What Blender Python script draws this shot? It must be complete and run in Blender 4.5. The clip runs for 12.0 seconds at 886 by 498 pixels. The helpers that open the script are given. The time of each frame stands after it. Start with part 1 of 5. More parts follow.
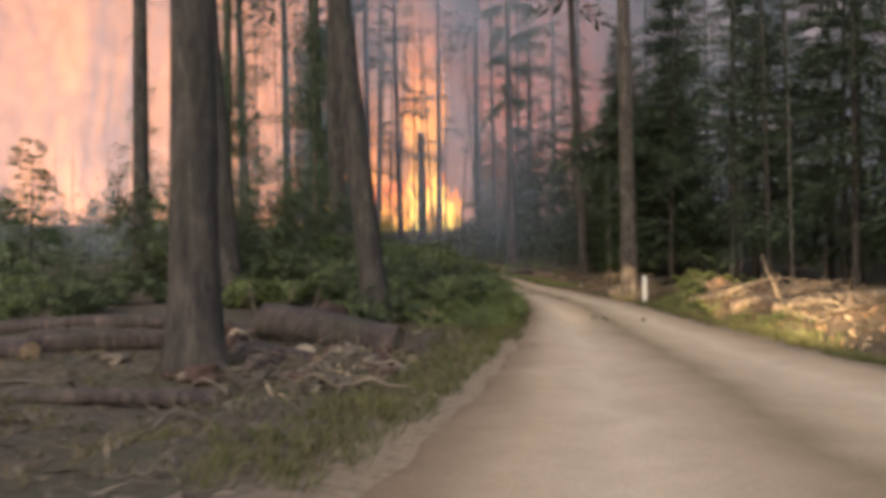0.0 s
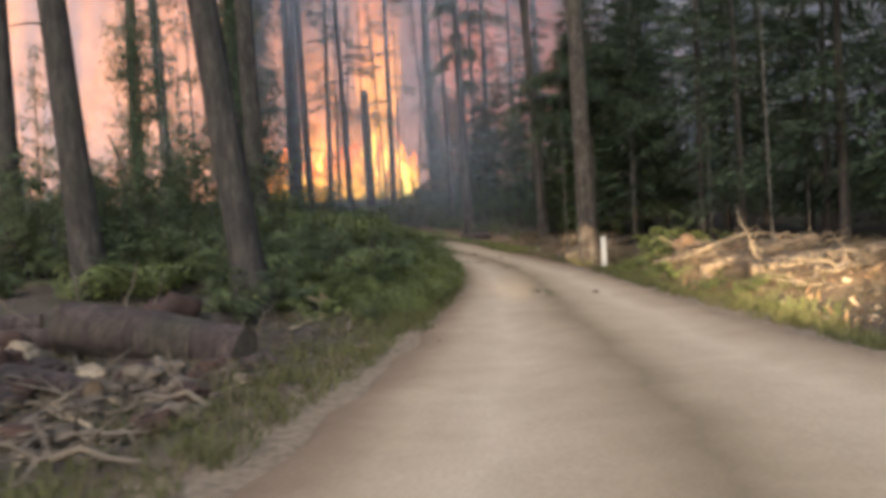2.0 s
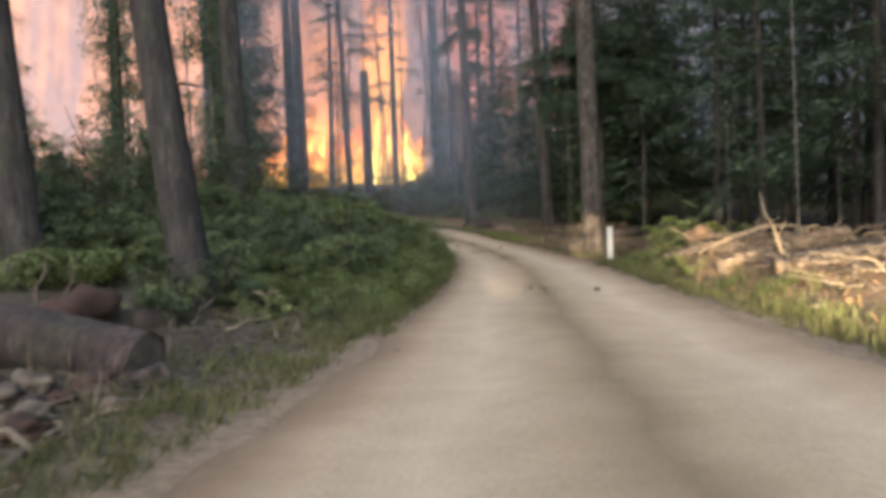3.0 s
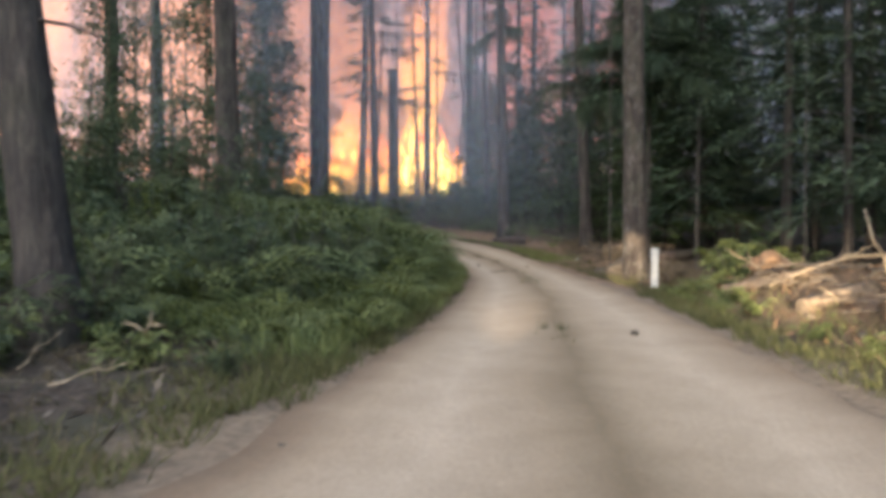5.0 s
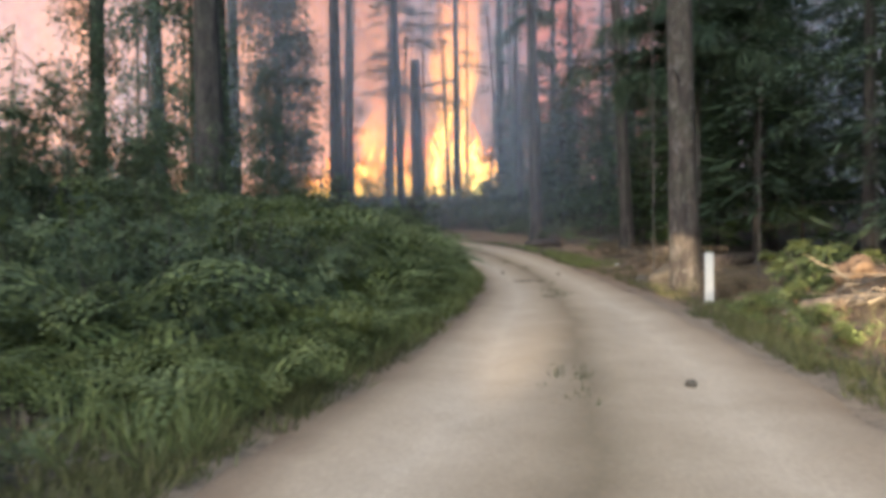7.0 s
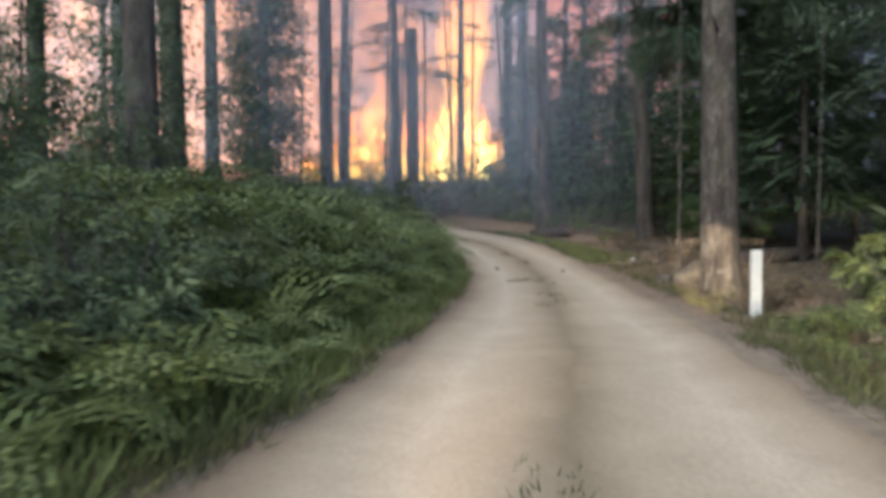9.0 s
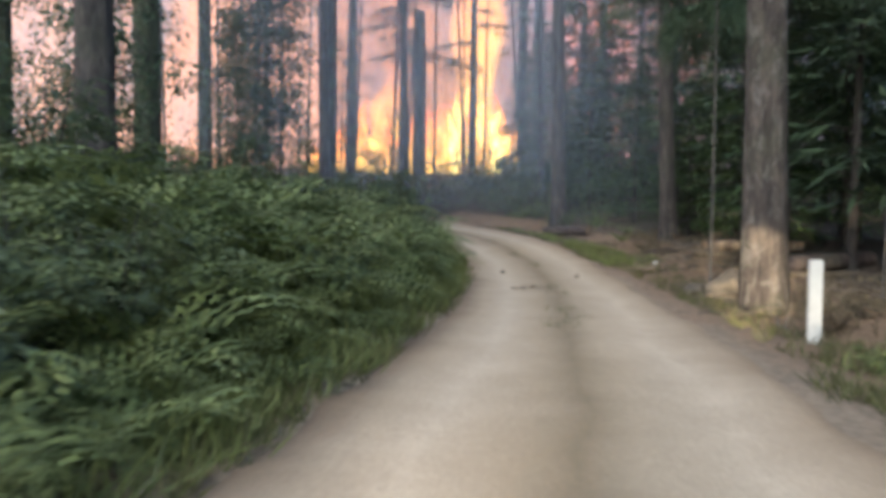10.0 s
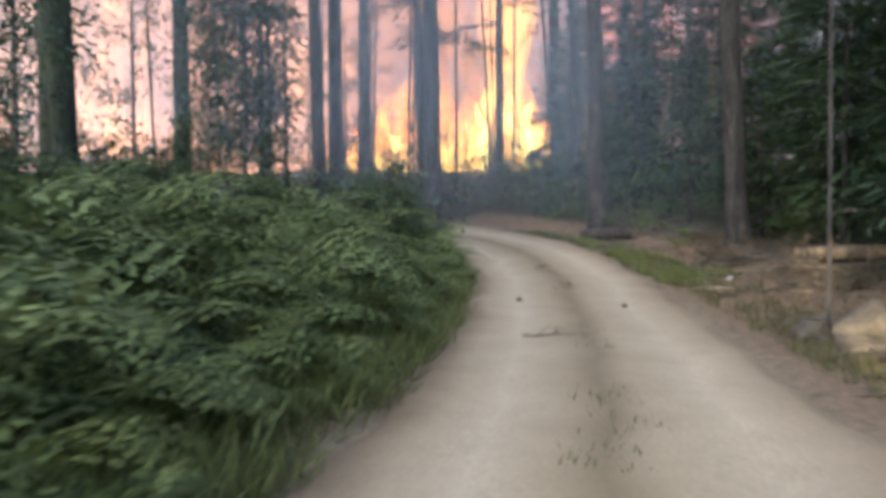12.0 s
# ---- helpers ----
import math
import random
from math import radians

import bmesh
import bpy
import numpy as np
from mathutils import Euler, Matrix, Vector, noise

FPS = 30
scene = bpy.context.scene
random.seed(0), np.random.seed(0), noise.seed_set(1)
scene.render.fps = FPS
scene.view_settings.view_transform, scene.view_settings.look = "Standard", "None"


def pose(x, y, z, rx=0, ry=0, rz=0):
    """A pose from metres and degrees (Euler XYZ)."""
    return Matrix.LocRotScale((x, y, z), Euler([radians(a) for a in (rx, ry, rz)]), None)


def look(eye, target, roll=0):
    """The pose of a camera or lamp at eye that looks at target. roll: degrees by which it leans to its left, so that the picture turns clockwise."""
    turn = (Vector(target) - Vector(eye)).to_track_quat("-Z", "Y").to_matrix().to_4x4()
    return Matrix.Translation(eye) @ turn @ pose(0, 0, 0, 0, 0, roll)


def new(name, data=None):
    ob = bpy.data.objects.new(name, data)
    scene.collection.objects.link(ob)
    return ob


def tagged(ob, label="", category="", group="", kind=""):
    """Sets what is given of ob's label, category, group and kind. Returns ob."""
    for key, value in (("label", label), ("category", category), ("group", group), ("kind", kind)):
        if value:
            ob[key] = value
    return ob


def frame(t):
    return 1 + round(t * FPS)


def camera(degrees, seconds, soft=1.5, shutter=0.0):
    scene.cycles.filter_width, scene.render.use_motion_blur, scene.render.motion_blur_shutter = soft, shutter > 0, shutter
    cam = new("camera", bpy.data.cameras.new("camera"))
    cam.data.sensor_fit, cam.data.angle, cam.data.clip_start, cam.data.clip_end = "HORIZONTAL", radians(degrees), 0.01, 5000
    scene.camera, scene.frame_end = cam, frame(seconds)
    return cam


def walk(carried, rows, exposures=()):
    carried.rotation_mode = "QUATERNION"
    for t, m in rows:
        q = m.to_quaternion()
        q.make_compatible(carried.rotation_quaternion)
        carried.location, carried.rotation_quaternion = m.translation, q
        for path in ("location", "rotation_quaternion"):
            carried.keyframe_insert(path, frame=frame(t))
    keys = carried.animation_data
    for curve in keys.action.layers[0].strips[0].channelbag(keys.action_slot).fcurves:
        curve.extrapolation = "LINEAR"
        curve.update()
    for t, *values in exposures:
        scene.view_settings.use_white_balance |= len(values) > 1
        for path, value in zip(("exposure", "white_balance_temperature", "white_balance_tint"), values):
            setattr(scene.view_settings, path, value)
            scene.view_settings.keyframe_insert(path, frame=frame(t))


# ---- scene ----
cam = camera(55.6, 12.0, soft=4.3, shutter=0.7)
PATH = [
    (0, (0.031, -0.388, 1.463), (0.027, 1.611, 1.511), -0.3),
    (0.5, (0.411, 0.527, 1.502), (0.439, 2.526, 1.522), -2.0),
    (1, (0.762, 1.552, 1.525), (0.811, 3.551, 1.517), -2.0),
    (1.5, (1.134, 2.546, 1.51), (1.185, 4.545, 1.505), -3.1),
    (2, (1.478, 3.598, 1.511), (1.531, 5.597, 1.476), -2.9),
    (2.5, (1.814, 4.7, 1.48), (1.858, 6.699, 1.419), -2.5),
    (4.5, (2.739, 8.762, 1.399), (2.696, 10.762, 1.358), -0.1),
    (5, (2.941, 9.741, 1.41), (2.867, 11.74, 1.384), 0.2),
    (5.5, (3.114, 10.717, 1.441), (3.015, 12.715, 1.417), -0.0),
    (6, (3.294, 11.567, 1.448), (3.165, 13.562, 1.427), -0.4),
    (6.5, (3.422, 12.479, 1.461), (3.268, 14.473, 1.445), -0.5),
    (7, (3.526, 13.267, 1.469), (3.351, 15.259, 1.449), -0.5),
    (9, (3.92, 17.202, 1.513), (3.713, 19.191, 1.462), 0.1),
    (9.5, (4.015, 18.348, 1.524), (3.789, 20.334, 1.466), 0.5),
    (10, (4.049, 19.622, 1.574), (3.805, 21.606, 1.51), 0.9),
    (10.5, (4.07, 20.977, 1.596), (3.807, 22.958, 1.526), 0.7),
    (11, (4.114, 22.238, 1.67), (3.828, 24.215, 1.589), 1.0),
    (11.5, (4.112, 23.549, 1.706), (3.802, 25.524, 1.629), 0.1),
    (12, (4.179, 24.941, 1.715), (3.838, 26.911, 1.652), -0.4),
]
walk(cam, [(t, look(eye, target, roll)) for t, eye, target, roll in PATH], [(0.0, 1.05, 7000, 17), (2.5, 1.25, 6350, 13), (5.5, 1.36, 5950, 12), (9.0, 1.5, 5720, 8), (12.0, 1.64, 5610, 8)])

# ---- world, sun, lamps, exposure ----
world = bpy.data.worlds.new("smoky_dusk")
scene.world = world
world.use_nodes = True
wn = world.node_tree.nodes
sky = wn.new("ShaderNodeTexSky")
sky.sky_type = "NISHITA"
sky.sun_disc = False
sky.sun_elevation = radians(38)
sky.sun_rotation = radians(200)
sky.air_density = 1.5
sky.dust_density = 1.5
world.node_tree.links.new(sky.outputs[0], wn["Background"].inputs[0])
wn["Background"].inputs[1].default_value = 0.12

sun_data = bpy.data.lights.new("sun", "SUN")
sun_data.energy = 0.7
sun_data.angle = radians(30)
sun_data.color = (1.0, 0.93, 0.82)
sun = new("sun", sun_data)
sun.matrix_world = look((0, 0, 50), (12.0, 55.0, 0))

# fixed spots added in place of the moving low beams of the vehicle that carries the camera; some set off its way to
# brighten heap, shrub and stumps
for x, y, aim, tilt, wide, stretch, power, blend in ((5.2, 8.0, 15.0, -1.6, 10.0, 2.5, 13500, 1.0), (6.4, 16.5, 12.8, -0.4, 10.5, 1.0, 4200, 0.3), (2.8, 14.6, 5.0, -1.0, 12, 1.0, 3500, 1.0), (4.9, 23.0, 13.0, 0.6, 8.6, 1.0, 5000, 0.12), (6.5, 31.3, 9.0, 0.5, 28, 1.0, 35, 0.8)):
    beam_data = bpy.data.lights.new("low_beam_stand_in", "SPOT")
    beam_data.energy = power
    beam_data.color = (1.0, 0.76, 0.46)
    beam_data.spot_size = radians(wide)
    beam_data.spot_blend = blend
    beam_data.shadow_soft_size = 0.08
    beam = new("low_beam_stand_in", beam_data)
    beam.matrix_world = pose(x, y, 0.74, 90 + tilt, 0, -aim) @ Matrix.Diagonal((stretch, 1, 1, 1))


# ---- materials ----
def nodes_of(name):
    m = bpy.data.materials.new(name)
    m.use_nodes = True
    nt = m.node_tree
    return m, nt, nt.nodes["Principled BSDF"], nt.nodes["Material Output"]


def ramp(nt, fac, stops):
    r = nt.nodes.new("ShaderNodeValToRGB")
    els = r.color_ramp.elements
    while len(els) < len(stops):
        els.new(0.5)
    for e, (p, c) in zip(els, stops):
        e.position = p
        e.color = (*c, 1)
    nt.links.new(fac, r.inputs[0])
    return r.outputs[0]


def noise_tex(nt, scale, detail=5, rough=0.6, vec=None, dist=0.0):
    n = nt.nodes.new("ShaderNodeTexNoise")
    n.inputs["Scale"].default_value = scale
    n.inputs["Detail"].default_value = detail
    n.inputs["Roughness"].default_value = rough
    n.inputs["Distortion"].default_value = dist
    if vec:
        nt.links.new(vec, n.inputs["Vector"])
    return n.outputs[0]


def coords(nt, kind="Object", scale=(1, 1, 1)):
    c = nt.nodes.new("ShaderNodeTexCoord")
    mp = nt.nodes.new("ShaderNodeMapping")
    mp.inputs["Scale"].default_value = scale
    nt.links.new(c.outputs[kind], mp.inputs[0])
    return mp.outputs[0]


def mixed(nt, fac, a, b, mode="MIX"):
    mx = nt.nodes.new("ShaderNodeMix")
    mx.data_type = "RGBA"
    mx.blend_type = mode
    for sock, val in ((0, fac), (6, a), (7, b)):
        if isinstance(val, (int, float)):
            mx.inputs[sock].default_value = val
        elif isinstance(val, tuple):
            mx.inputs[sock].default_value = (*val, 1)
        else:
            nt.links.new(val, mx.inputs[sock])
    return mx.outputs[2]


def math_node(nt, op, a, b=0.0):
    n = nt.nodes.new("ShaderNodeMath")
    n.operation = op
    for i, v in enumerate((a, b)):
        if isinstance(v, (int, float)):
            n.inputs[i].default_value = v
        else:
            nt.links.new(v, n.inputs[i])
    return n.outputs[0]


def bump(nt, bsdf, height, strength, distance):
    b = nt.nodes.new("ShaderNodeBump")
    b.inputs["Strength"].default_value = strength
    b.inputs["Distance"].default_value = distance
    nt.links.new(height, b.inputs["Height"])
    nt.links.new(b.outputs[0], bsdf.inputs["Normal"])


def bark(name, dark, light, moss=0.25, lichen=0.0):
    m, nt, bsdf, _ = nodes_of(name)
    plates = noise_tex(nt, 3.0, 4, 0.6, coords(nt, "Object", (2.6, 2.6, 0.4)), 0.8)
    grain = noise_tex(nt, 3.0, 6, 0.7, coords(nt, "Object", (8, 8, 1.4)), 0.6)
    ridges = math_node(nt, "ADD", math_node(nt, "MULTIPLY", plates, 0.65), math_node(nt, "MULTIPLY", grain, 0.35))
    patch = noise_tex(nt, 0.9, 4, 0.6, coords(nt, "Object"))
    col = ramp(nt, ridges, [(0.36, dark), (0.64, light)])
    blots = noise_tex(nt, 2.4, 5, 0.65, coords(nt, "Object", (1.5, 1.5, 0.7)), 0.6)
    col = mixed(nt, 0.85, col, ramp(nt, blots, [(0.36, (0.5, 0.48, 0.46)), (0.52, (1, 1, 1)), (0.66, (1.6, 1.6, 1.5))]), "MULTIPLY")
    green = ramp(nt, patch, [(0.5, (0, 0, 0)), (0.72, (1, 1, 1))])
    col = mixed(nt, math_node(nt, "MULTIPLY", green, moss), col, (0.07, 0.085, 0.035))
    if lichen:
        crust = ramp(nt, noise_tex(nt, 4.5, 6, 0.7, coords(nt, "Object", (1.2, 1.2, 0.6)), 0.9), [(0.52, (0, 0, 0)), (0.64, (1, 1, 1))])
        col = mixed(nt, math_node(nt, "MULTIPLY", crust, lichen), col, (0.24, 0.225, 0.2))
    info = nt.nodes.new("ShaderNodeObjectInfo")
    tone = ramp(nt, info.outputs["Random"], [(0.0, (0.8, 0.78, 0.76)), (1.0, (1.0, 1.0, 1.0))])
    nt.links.new(mixed(nt, 1.0, col, tone, "MULTIPLY"), bsdf.inputs["Base Color"])
    bsdf.inputs["Roughness"].default_value = 0.92
    bump(nt, bsdf, ridges, 1.0, 0.09)
    return m


def leaf(name, dark, light, trans=0.25, rough=0.55):
    m, nt, bsdf, out = nodes_of(name)
    geo = nt.nodes.new("ShaderNodeNewGeometry")
    tone = noise_tex(nt, 0.55, 3, 0.6, coords(nt, "Object"))
    fac = math_node(nt, "ADD", math_node(nt, "MULTIPLY", geo.outputs["Random Per Island"], 0.6), math_node(nt, "MULTIPLY", tone, 0.5))
    col = ramp(nt, fac, [(0.15, dark), (0.85, light)])
    info = nt.nodes.new("ShaderNodeObjectInfo")
    vary = ramp(nt, info.outputs["Random"], [(0.0, (0.75, 0.8, 0.72)), (1.0, (1.1, 1.05, 1.0))])
    col = mixed(nt, 1.0, col, vary, "MULTIPLY")
    nt.links.new(col, bsdf.inputs["Base Color"])
    bsdf.inputs["Roughness"].default_value = rough
    bsdf.inputs["Specular IOR Level"].default_value = 0.3
    tr = nt.nodes.new("ShaderNodeBsdfTranslucent")
    nt.links.new(col, tr.inputs[0])
    mx = nt.nodes.new("ShaderNodeMixShader")
    mx.inputs[0].default_value = trans
    nt.links.new(bsdf.outputs[0], mx.inputs[1])
    nt.links.new(tr.outputs[0], mx.inputs[2])
    nt.links.new(mx.outputs[0], out.inputs[0])
    return m


def plain(name, dark, light, scale=8.0, rough=0.85, bumps=0.3, stretch=(1, 1, 1)):
    m, nt, bsdf, _ = nodes_of(name)
    v = coords(nt, "Object", stretch)
    fine = noise_tex(nt, scale, 6, 0.65, v)
    broad = noise_tex(nt, scale * 0.13, 3, 0.5, v)
    fac = math_node(nt, "ADD", math_node(nt, "MULTIPLY", fine, 0.6), math_node(nt, "MULTIPLY", broad, 0.4))
    nt.links.new(ramp(nt, fac, [(0.32, dark), (0.68, light)]), bsdf.inputs["Base Color"])
    bsdf.inputs["Roughness"].default_value = rough
    bump(nt, bsdf, fine, bumps, 0.02)
    return m


BARK = bark("conifer_bark", (0.02, 0.0185, 0.0185), (0.082, 0.069, 0.06))
BARK_MOSS = bark("mossy_bark", (0.022, 0.026, 0.018), (0.09, 0.1, 0.07), 1.0)
BARK_ROUGH = bark("rough_bark", (0.028, 0.022, 0.019), (0.1, 0.08, 0.066), 0.4, 0.42)
BARK_PALE = bark("pale_bark", (0.085, 0.06, 0.04), (0.29, 0.215, 0.145), 0.15)
BARK_STEM = bark("grey_stem_bark", (0.05, 0.045, 0.04), (0.17, 0.155, 0.135), 0.15)
BARK_LOG = bark("log_bark", (0.026, 0.019, 0.018), (0.105, 0.075, 0.066), 0.25)
CUT_WOOD = plain("cut_wood", (0.14, 0.085, 0.05), (0.34, 0.235, 0.14), 14, 0.8)
PALE_WOOD = plain("pale_wood", (0.11, 0.08, 0.05), (0.42, 0.33, 0.22), 10, 0.85, 0.4)
DEAD_WOOD = plain("dead_wood", (0.05, 0.038, 0.028), (0.18, 0.14, 0.1), 10, 0.85, 0.4)
RED_ROT = plain("rotten_wood", (0.02, 0.012, 0.009), (0.085, 0.042, 0.026), 12, 0.9, 0.5)
SPRUCE = leaf("spruce_needles", (0.026, 0.044, 0.03), (0.1, 0.142, 0.082), 0.22)
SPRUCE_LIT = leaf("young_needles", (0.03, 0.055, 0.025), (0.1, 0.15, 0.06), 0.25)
SHRUB = leaf("shrub_leaves", (0.036, 0.055, 0.029), (0.142, 0.176, 0.086), 0.3)
WATTLE = leaf("wattle_leaves", (0.034, 0.055, 0.03), (0.145, 0.178, 0.088), 0.3)
BRACKEN = leaf("bracken_fronds", (0.048, 0.066, 0.028), (0.245, 0.285, 0.108), 0.3)
GUM = leaf("gum_leaves", (0.028, 0.05, 0.03), (0.095, 0.14, 0.08), 0.3)
GRASS = leaf("verge_grass", (0.04, 0.048, 0.018), (0.155, 0.155, 0.065), 0.3, 0.7)
STRAW = leaf("dry_grass", (0.075, 0.058, 0.04), (0.24, 0.185, 0.12), 0.25, 0.8)
WHITE = plain("white_paint", (0.42, 0.41, 0.37), (0.64, 0.62, 0.57), 6, 0.55, 0.1)


def ground_material():
    m, nt, bsdf, _ = nodes_of("forest_floor")
    v = coords(nt, "Object")
    litter = noise_tex(nt, 9.0, 8, 0.7, v)
    patches = noise_tex(nt, 0.6, 4, 0.6, v)
    col = ramp(nt, litter, [(0.28, (0.02, 0.015, 0.011)), (0.5, (0.065, 0.047, 0.032)), (0.72, (0.15, 0.11, 0.075))])
    moss = ramp(nt, patches, [(0.46, (0, 0, 0)), (0.62, (1, 1, 1))])
    col = mixed(nt, math_node(nt, "MULTIPLY", moss, 0.6), col, (0.045, 0.05, 0.02))
    uv = nt.nodes.new("ShaderNodeUVMap")
    sep = nt.nodes.new("ShaderNodeSeparateXYZ")
    nt.links.new(uv.outputs[0], sep.inputs[0])
    rag = math_node(nt, "ADD", sep.outputs[0], math_node(nt, "MULTIPLY", math_node(nt, "SUBTRACT", noise_tex(nt, 1.6, 5, 0.65, v), 0.5), 0.7))
    dust = ramp(nt, rag, [(0.05, (1, 1, 1)), (0.5, (0, 0, 0))])
    soil = ramp(nt, litter, [(0.3, (0.15, 0.105, 0.066)), (0.7, (0.36, 0.27, 0.175))])
    col = mixed(nt, math_node(nt, "MULTIPLY", dust, 0.9), col, soil)
    turned = ramp(nt, math_node(nt, "MULTIPLY", sep.outputs[1], math_node(nt, "ADD", patches, 0.4)), [(0.1, (0, 0, 0)), (0.5, (1, 1, 1))])
    earth = ramp(nt, litter, [(0.3, (0.11, 0.066, 0.037)), (0.7, (0.33, 0.21, 0.12))])
    col = mixed(nt, math_node(nt, "MULTIPLY", turned, 0.8), col, earth)
    nt.links.new(col, bsdf.inputs["Base Color"])
    bsdf.inputs["Roughness"].default_value = 0.95
    bump(nt, bsdf, litter, 0.8, 0.06)
    return m


def road_material():
    m, nt, bsdf, _ = nodes_of("dirt_road")
    v = coords(nt, "Object")
    uv = nt.nodes.new("ShaderNodeUVMap")
    sep = nt.nodes.new("ShaderNodeSeparateXYZ")
    nt.links.new(uv.outputs[0], sep.inputs[0])
    wob = noise_tex(nt, 0.5, 3, 0.6, v)
    u = math_node(nt, "ADD", sep.outputs[0], math_node(nt, "MULTIPLY", math_node(nt, "SUBTRACT", wob, 0.5), 0.15))
    tone = ramp(nt, u, [(0.0, (0.15, 0.1, 0.06)), (0.08, (0.25, 0.18, 0.112)), (0.15, (0.41, 0.315, 0.21)), (0.27, (0.50, 0.405, 0.29)), (0.42, (0.36, 0.275, 0.178)), (0.51, (0.23, 0.172, 0.1)), (0.60, (0.40, 0.31, 0.203)), (0.77, (0.51, 0.41, 0.288)), (1.0, (0.26, 0.177, 0.1))])
    grit = noise_tex(nt, 26.0, 6, 0.75, v)
    blot = noise_tex(nt, 1.7, 5, 0.6, v)
    col = mixed(nt, 0.55, tone, ramp(nt, grit, [(0.3, (0.55, 0.52, 0.48)), (0.7, (1.15, 1.12, 1.08))]), "MULTIPLY")
    col = mixed(nt, 0.35, col, ramp(nt, blot, [(0.3, (0.72, 0.68, 0.62)), (0.65, (1.08, 1.06, 1.04))]), "MULTIPLY")
    nt.links.new(col, bsdf.inputs["Base Color"])
    bsdf.inputs["Roughness"].default_value = 0.95
    bump(nt, bsdf, grit, 0.5, 0.02)
    return m


def glow_material():
    """Smoke backdrop with firelight painted in as emission: peach round the fire and towards the burning clearing, grey
    away from it.
    """
    m, nt, bsdf, out = nodes_of("painted_smoke_glow")
    tc = nt.nodes.new("ShaderNodeTexCoord")
    sep = nt.nodes.new("ShaderNodeSeparateXYZ")
    nt.links.new(tc.outputs["Object"], sep.inputs[0])
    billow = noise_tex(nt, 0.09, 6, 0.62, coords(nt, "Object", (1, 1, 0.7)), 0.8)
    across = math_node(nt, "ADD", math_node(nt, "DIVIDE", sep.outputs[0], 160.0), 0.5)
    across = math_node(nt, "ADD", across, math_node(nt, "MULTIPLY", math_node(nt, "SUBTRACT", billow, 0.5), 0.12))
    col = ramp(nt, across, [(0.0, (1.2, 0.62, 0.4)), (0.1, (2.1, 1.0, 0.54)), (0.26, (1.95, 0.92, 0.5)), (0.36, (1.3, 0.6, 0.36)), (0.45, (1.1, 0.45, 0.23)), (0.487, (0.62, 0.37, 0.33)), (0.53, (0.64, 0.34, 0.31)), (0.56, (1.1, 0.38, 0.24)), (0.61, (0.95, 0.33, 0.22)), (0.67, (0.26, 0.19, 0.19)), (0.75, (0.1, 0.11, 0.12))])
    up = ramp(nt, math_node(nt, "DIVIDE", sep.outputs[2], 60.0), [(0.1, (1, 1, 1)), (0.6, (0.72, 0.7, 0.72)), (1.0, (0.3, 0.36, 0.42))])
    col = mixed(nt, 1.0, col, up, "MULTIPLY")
    puffs = noise_tex(nt, 0.34, 7, 0.7, coords(nt, "Object", (1, 1, 0.6)), 1.4)
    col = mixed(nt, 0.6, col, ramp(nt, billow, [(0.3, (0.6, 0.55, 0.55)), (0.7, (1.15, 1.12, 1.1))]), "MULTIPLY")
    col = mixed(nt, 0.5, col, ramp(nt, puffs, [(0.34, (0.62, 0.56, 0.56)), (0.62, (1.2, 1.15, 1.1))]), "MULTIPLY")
    # orange and yellow glow over the blaze, put into the emitted colour
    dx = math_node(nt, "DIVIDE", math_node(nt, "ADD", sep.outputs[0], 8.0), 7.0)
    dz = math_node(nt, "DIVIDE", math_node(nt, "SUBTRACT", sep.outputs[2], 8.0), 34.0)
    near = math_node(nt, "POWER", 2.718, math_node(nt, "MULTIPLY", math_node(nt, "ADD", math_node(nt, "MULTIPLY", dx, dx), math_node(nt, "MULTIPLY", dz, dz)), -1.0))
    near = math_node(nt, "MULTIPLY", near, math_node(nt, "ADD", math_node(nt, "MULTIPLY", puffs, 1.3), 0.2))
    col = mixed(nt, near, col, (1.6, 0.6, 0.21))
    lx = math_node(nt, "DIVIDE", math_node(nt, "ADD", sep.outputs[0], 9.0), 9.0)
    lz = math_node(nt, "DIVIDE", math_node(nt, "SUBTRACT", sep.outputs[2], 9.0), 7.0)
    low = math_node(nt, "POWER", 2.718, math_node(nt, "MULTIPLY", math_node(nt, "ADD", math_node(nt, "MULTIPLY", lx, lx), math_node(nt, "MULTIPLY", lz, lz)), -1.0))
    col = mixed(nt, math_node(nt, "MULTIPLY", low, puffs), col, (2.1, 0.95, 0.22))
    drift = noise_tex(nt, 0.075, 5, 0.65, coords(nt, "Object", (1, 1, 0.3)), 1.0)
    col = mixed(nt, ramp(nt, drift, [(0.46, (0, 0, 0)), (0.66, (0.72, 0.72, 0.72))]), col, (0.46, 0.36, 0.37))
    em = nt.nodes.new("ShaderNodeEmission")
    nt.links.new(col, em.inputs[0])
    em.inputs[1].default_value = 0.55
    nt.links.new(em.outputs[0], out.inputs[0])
    return m


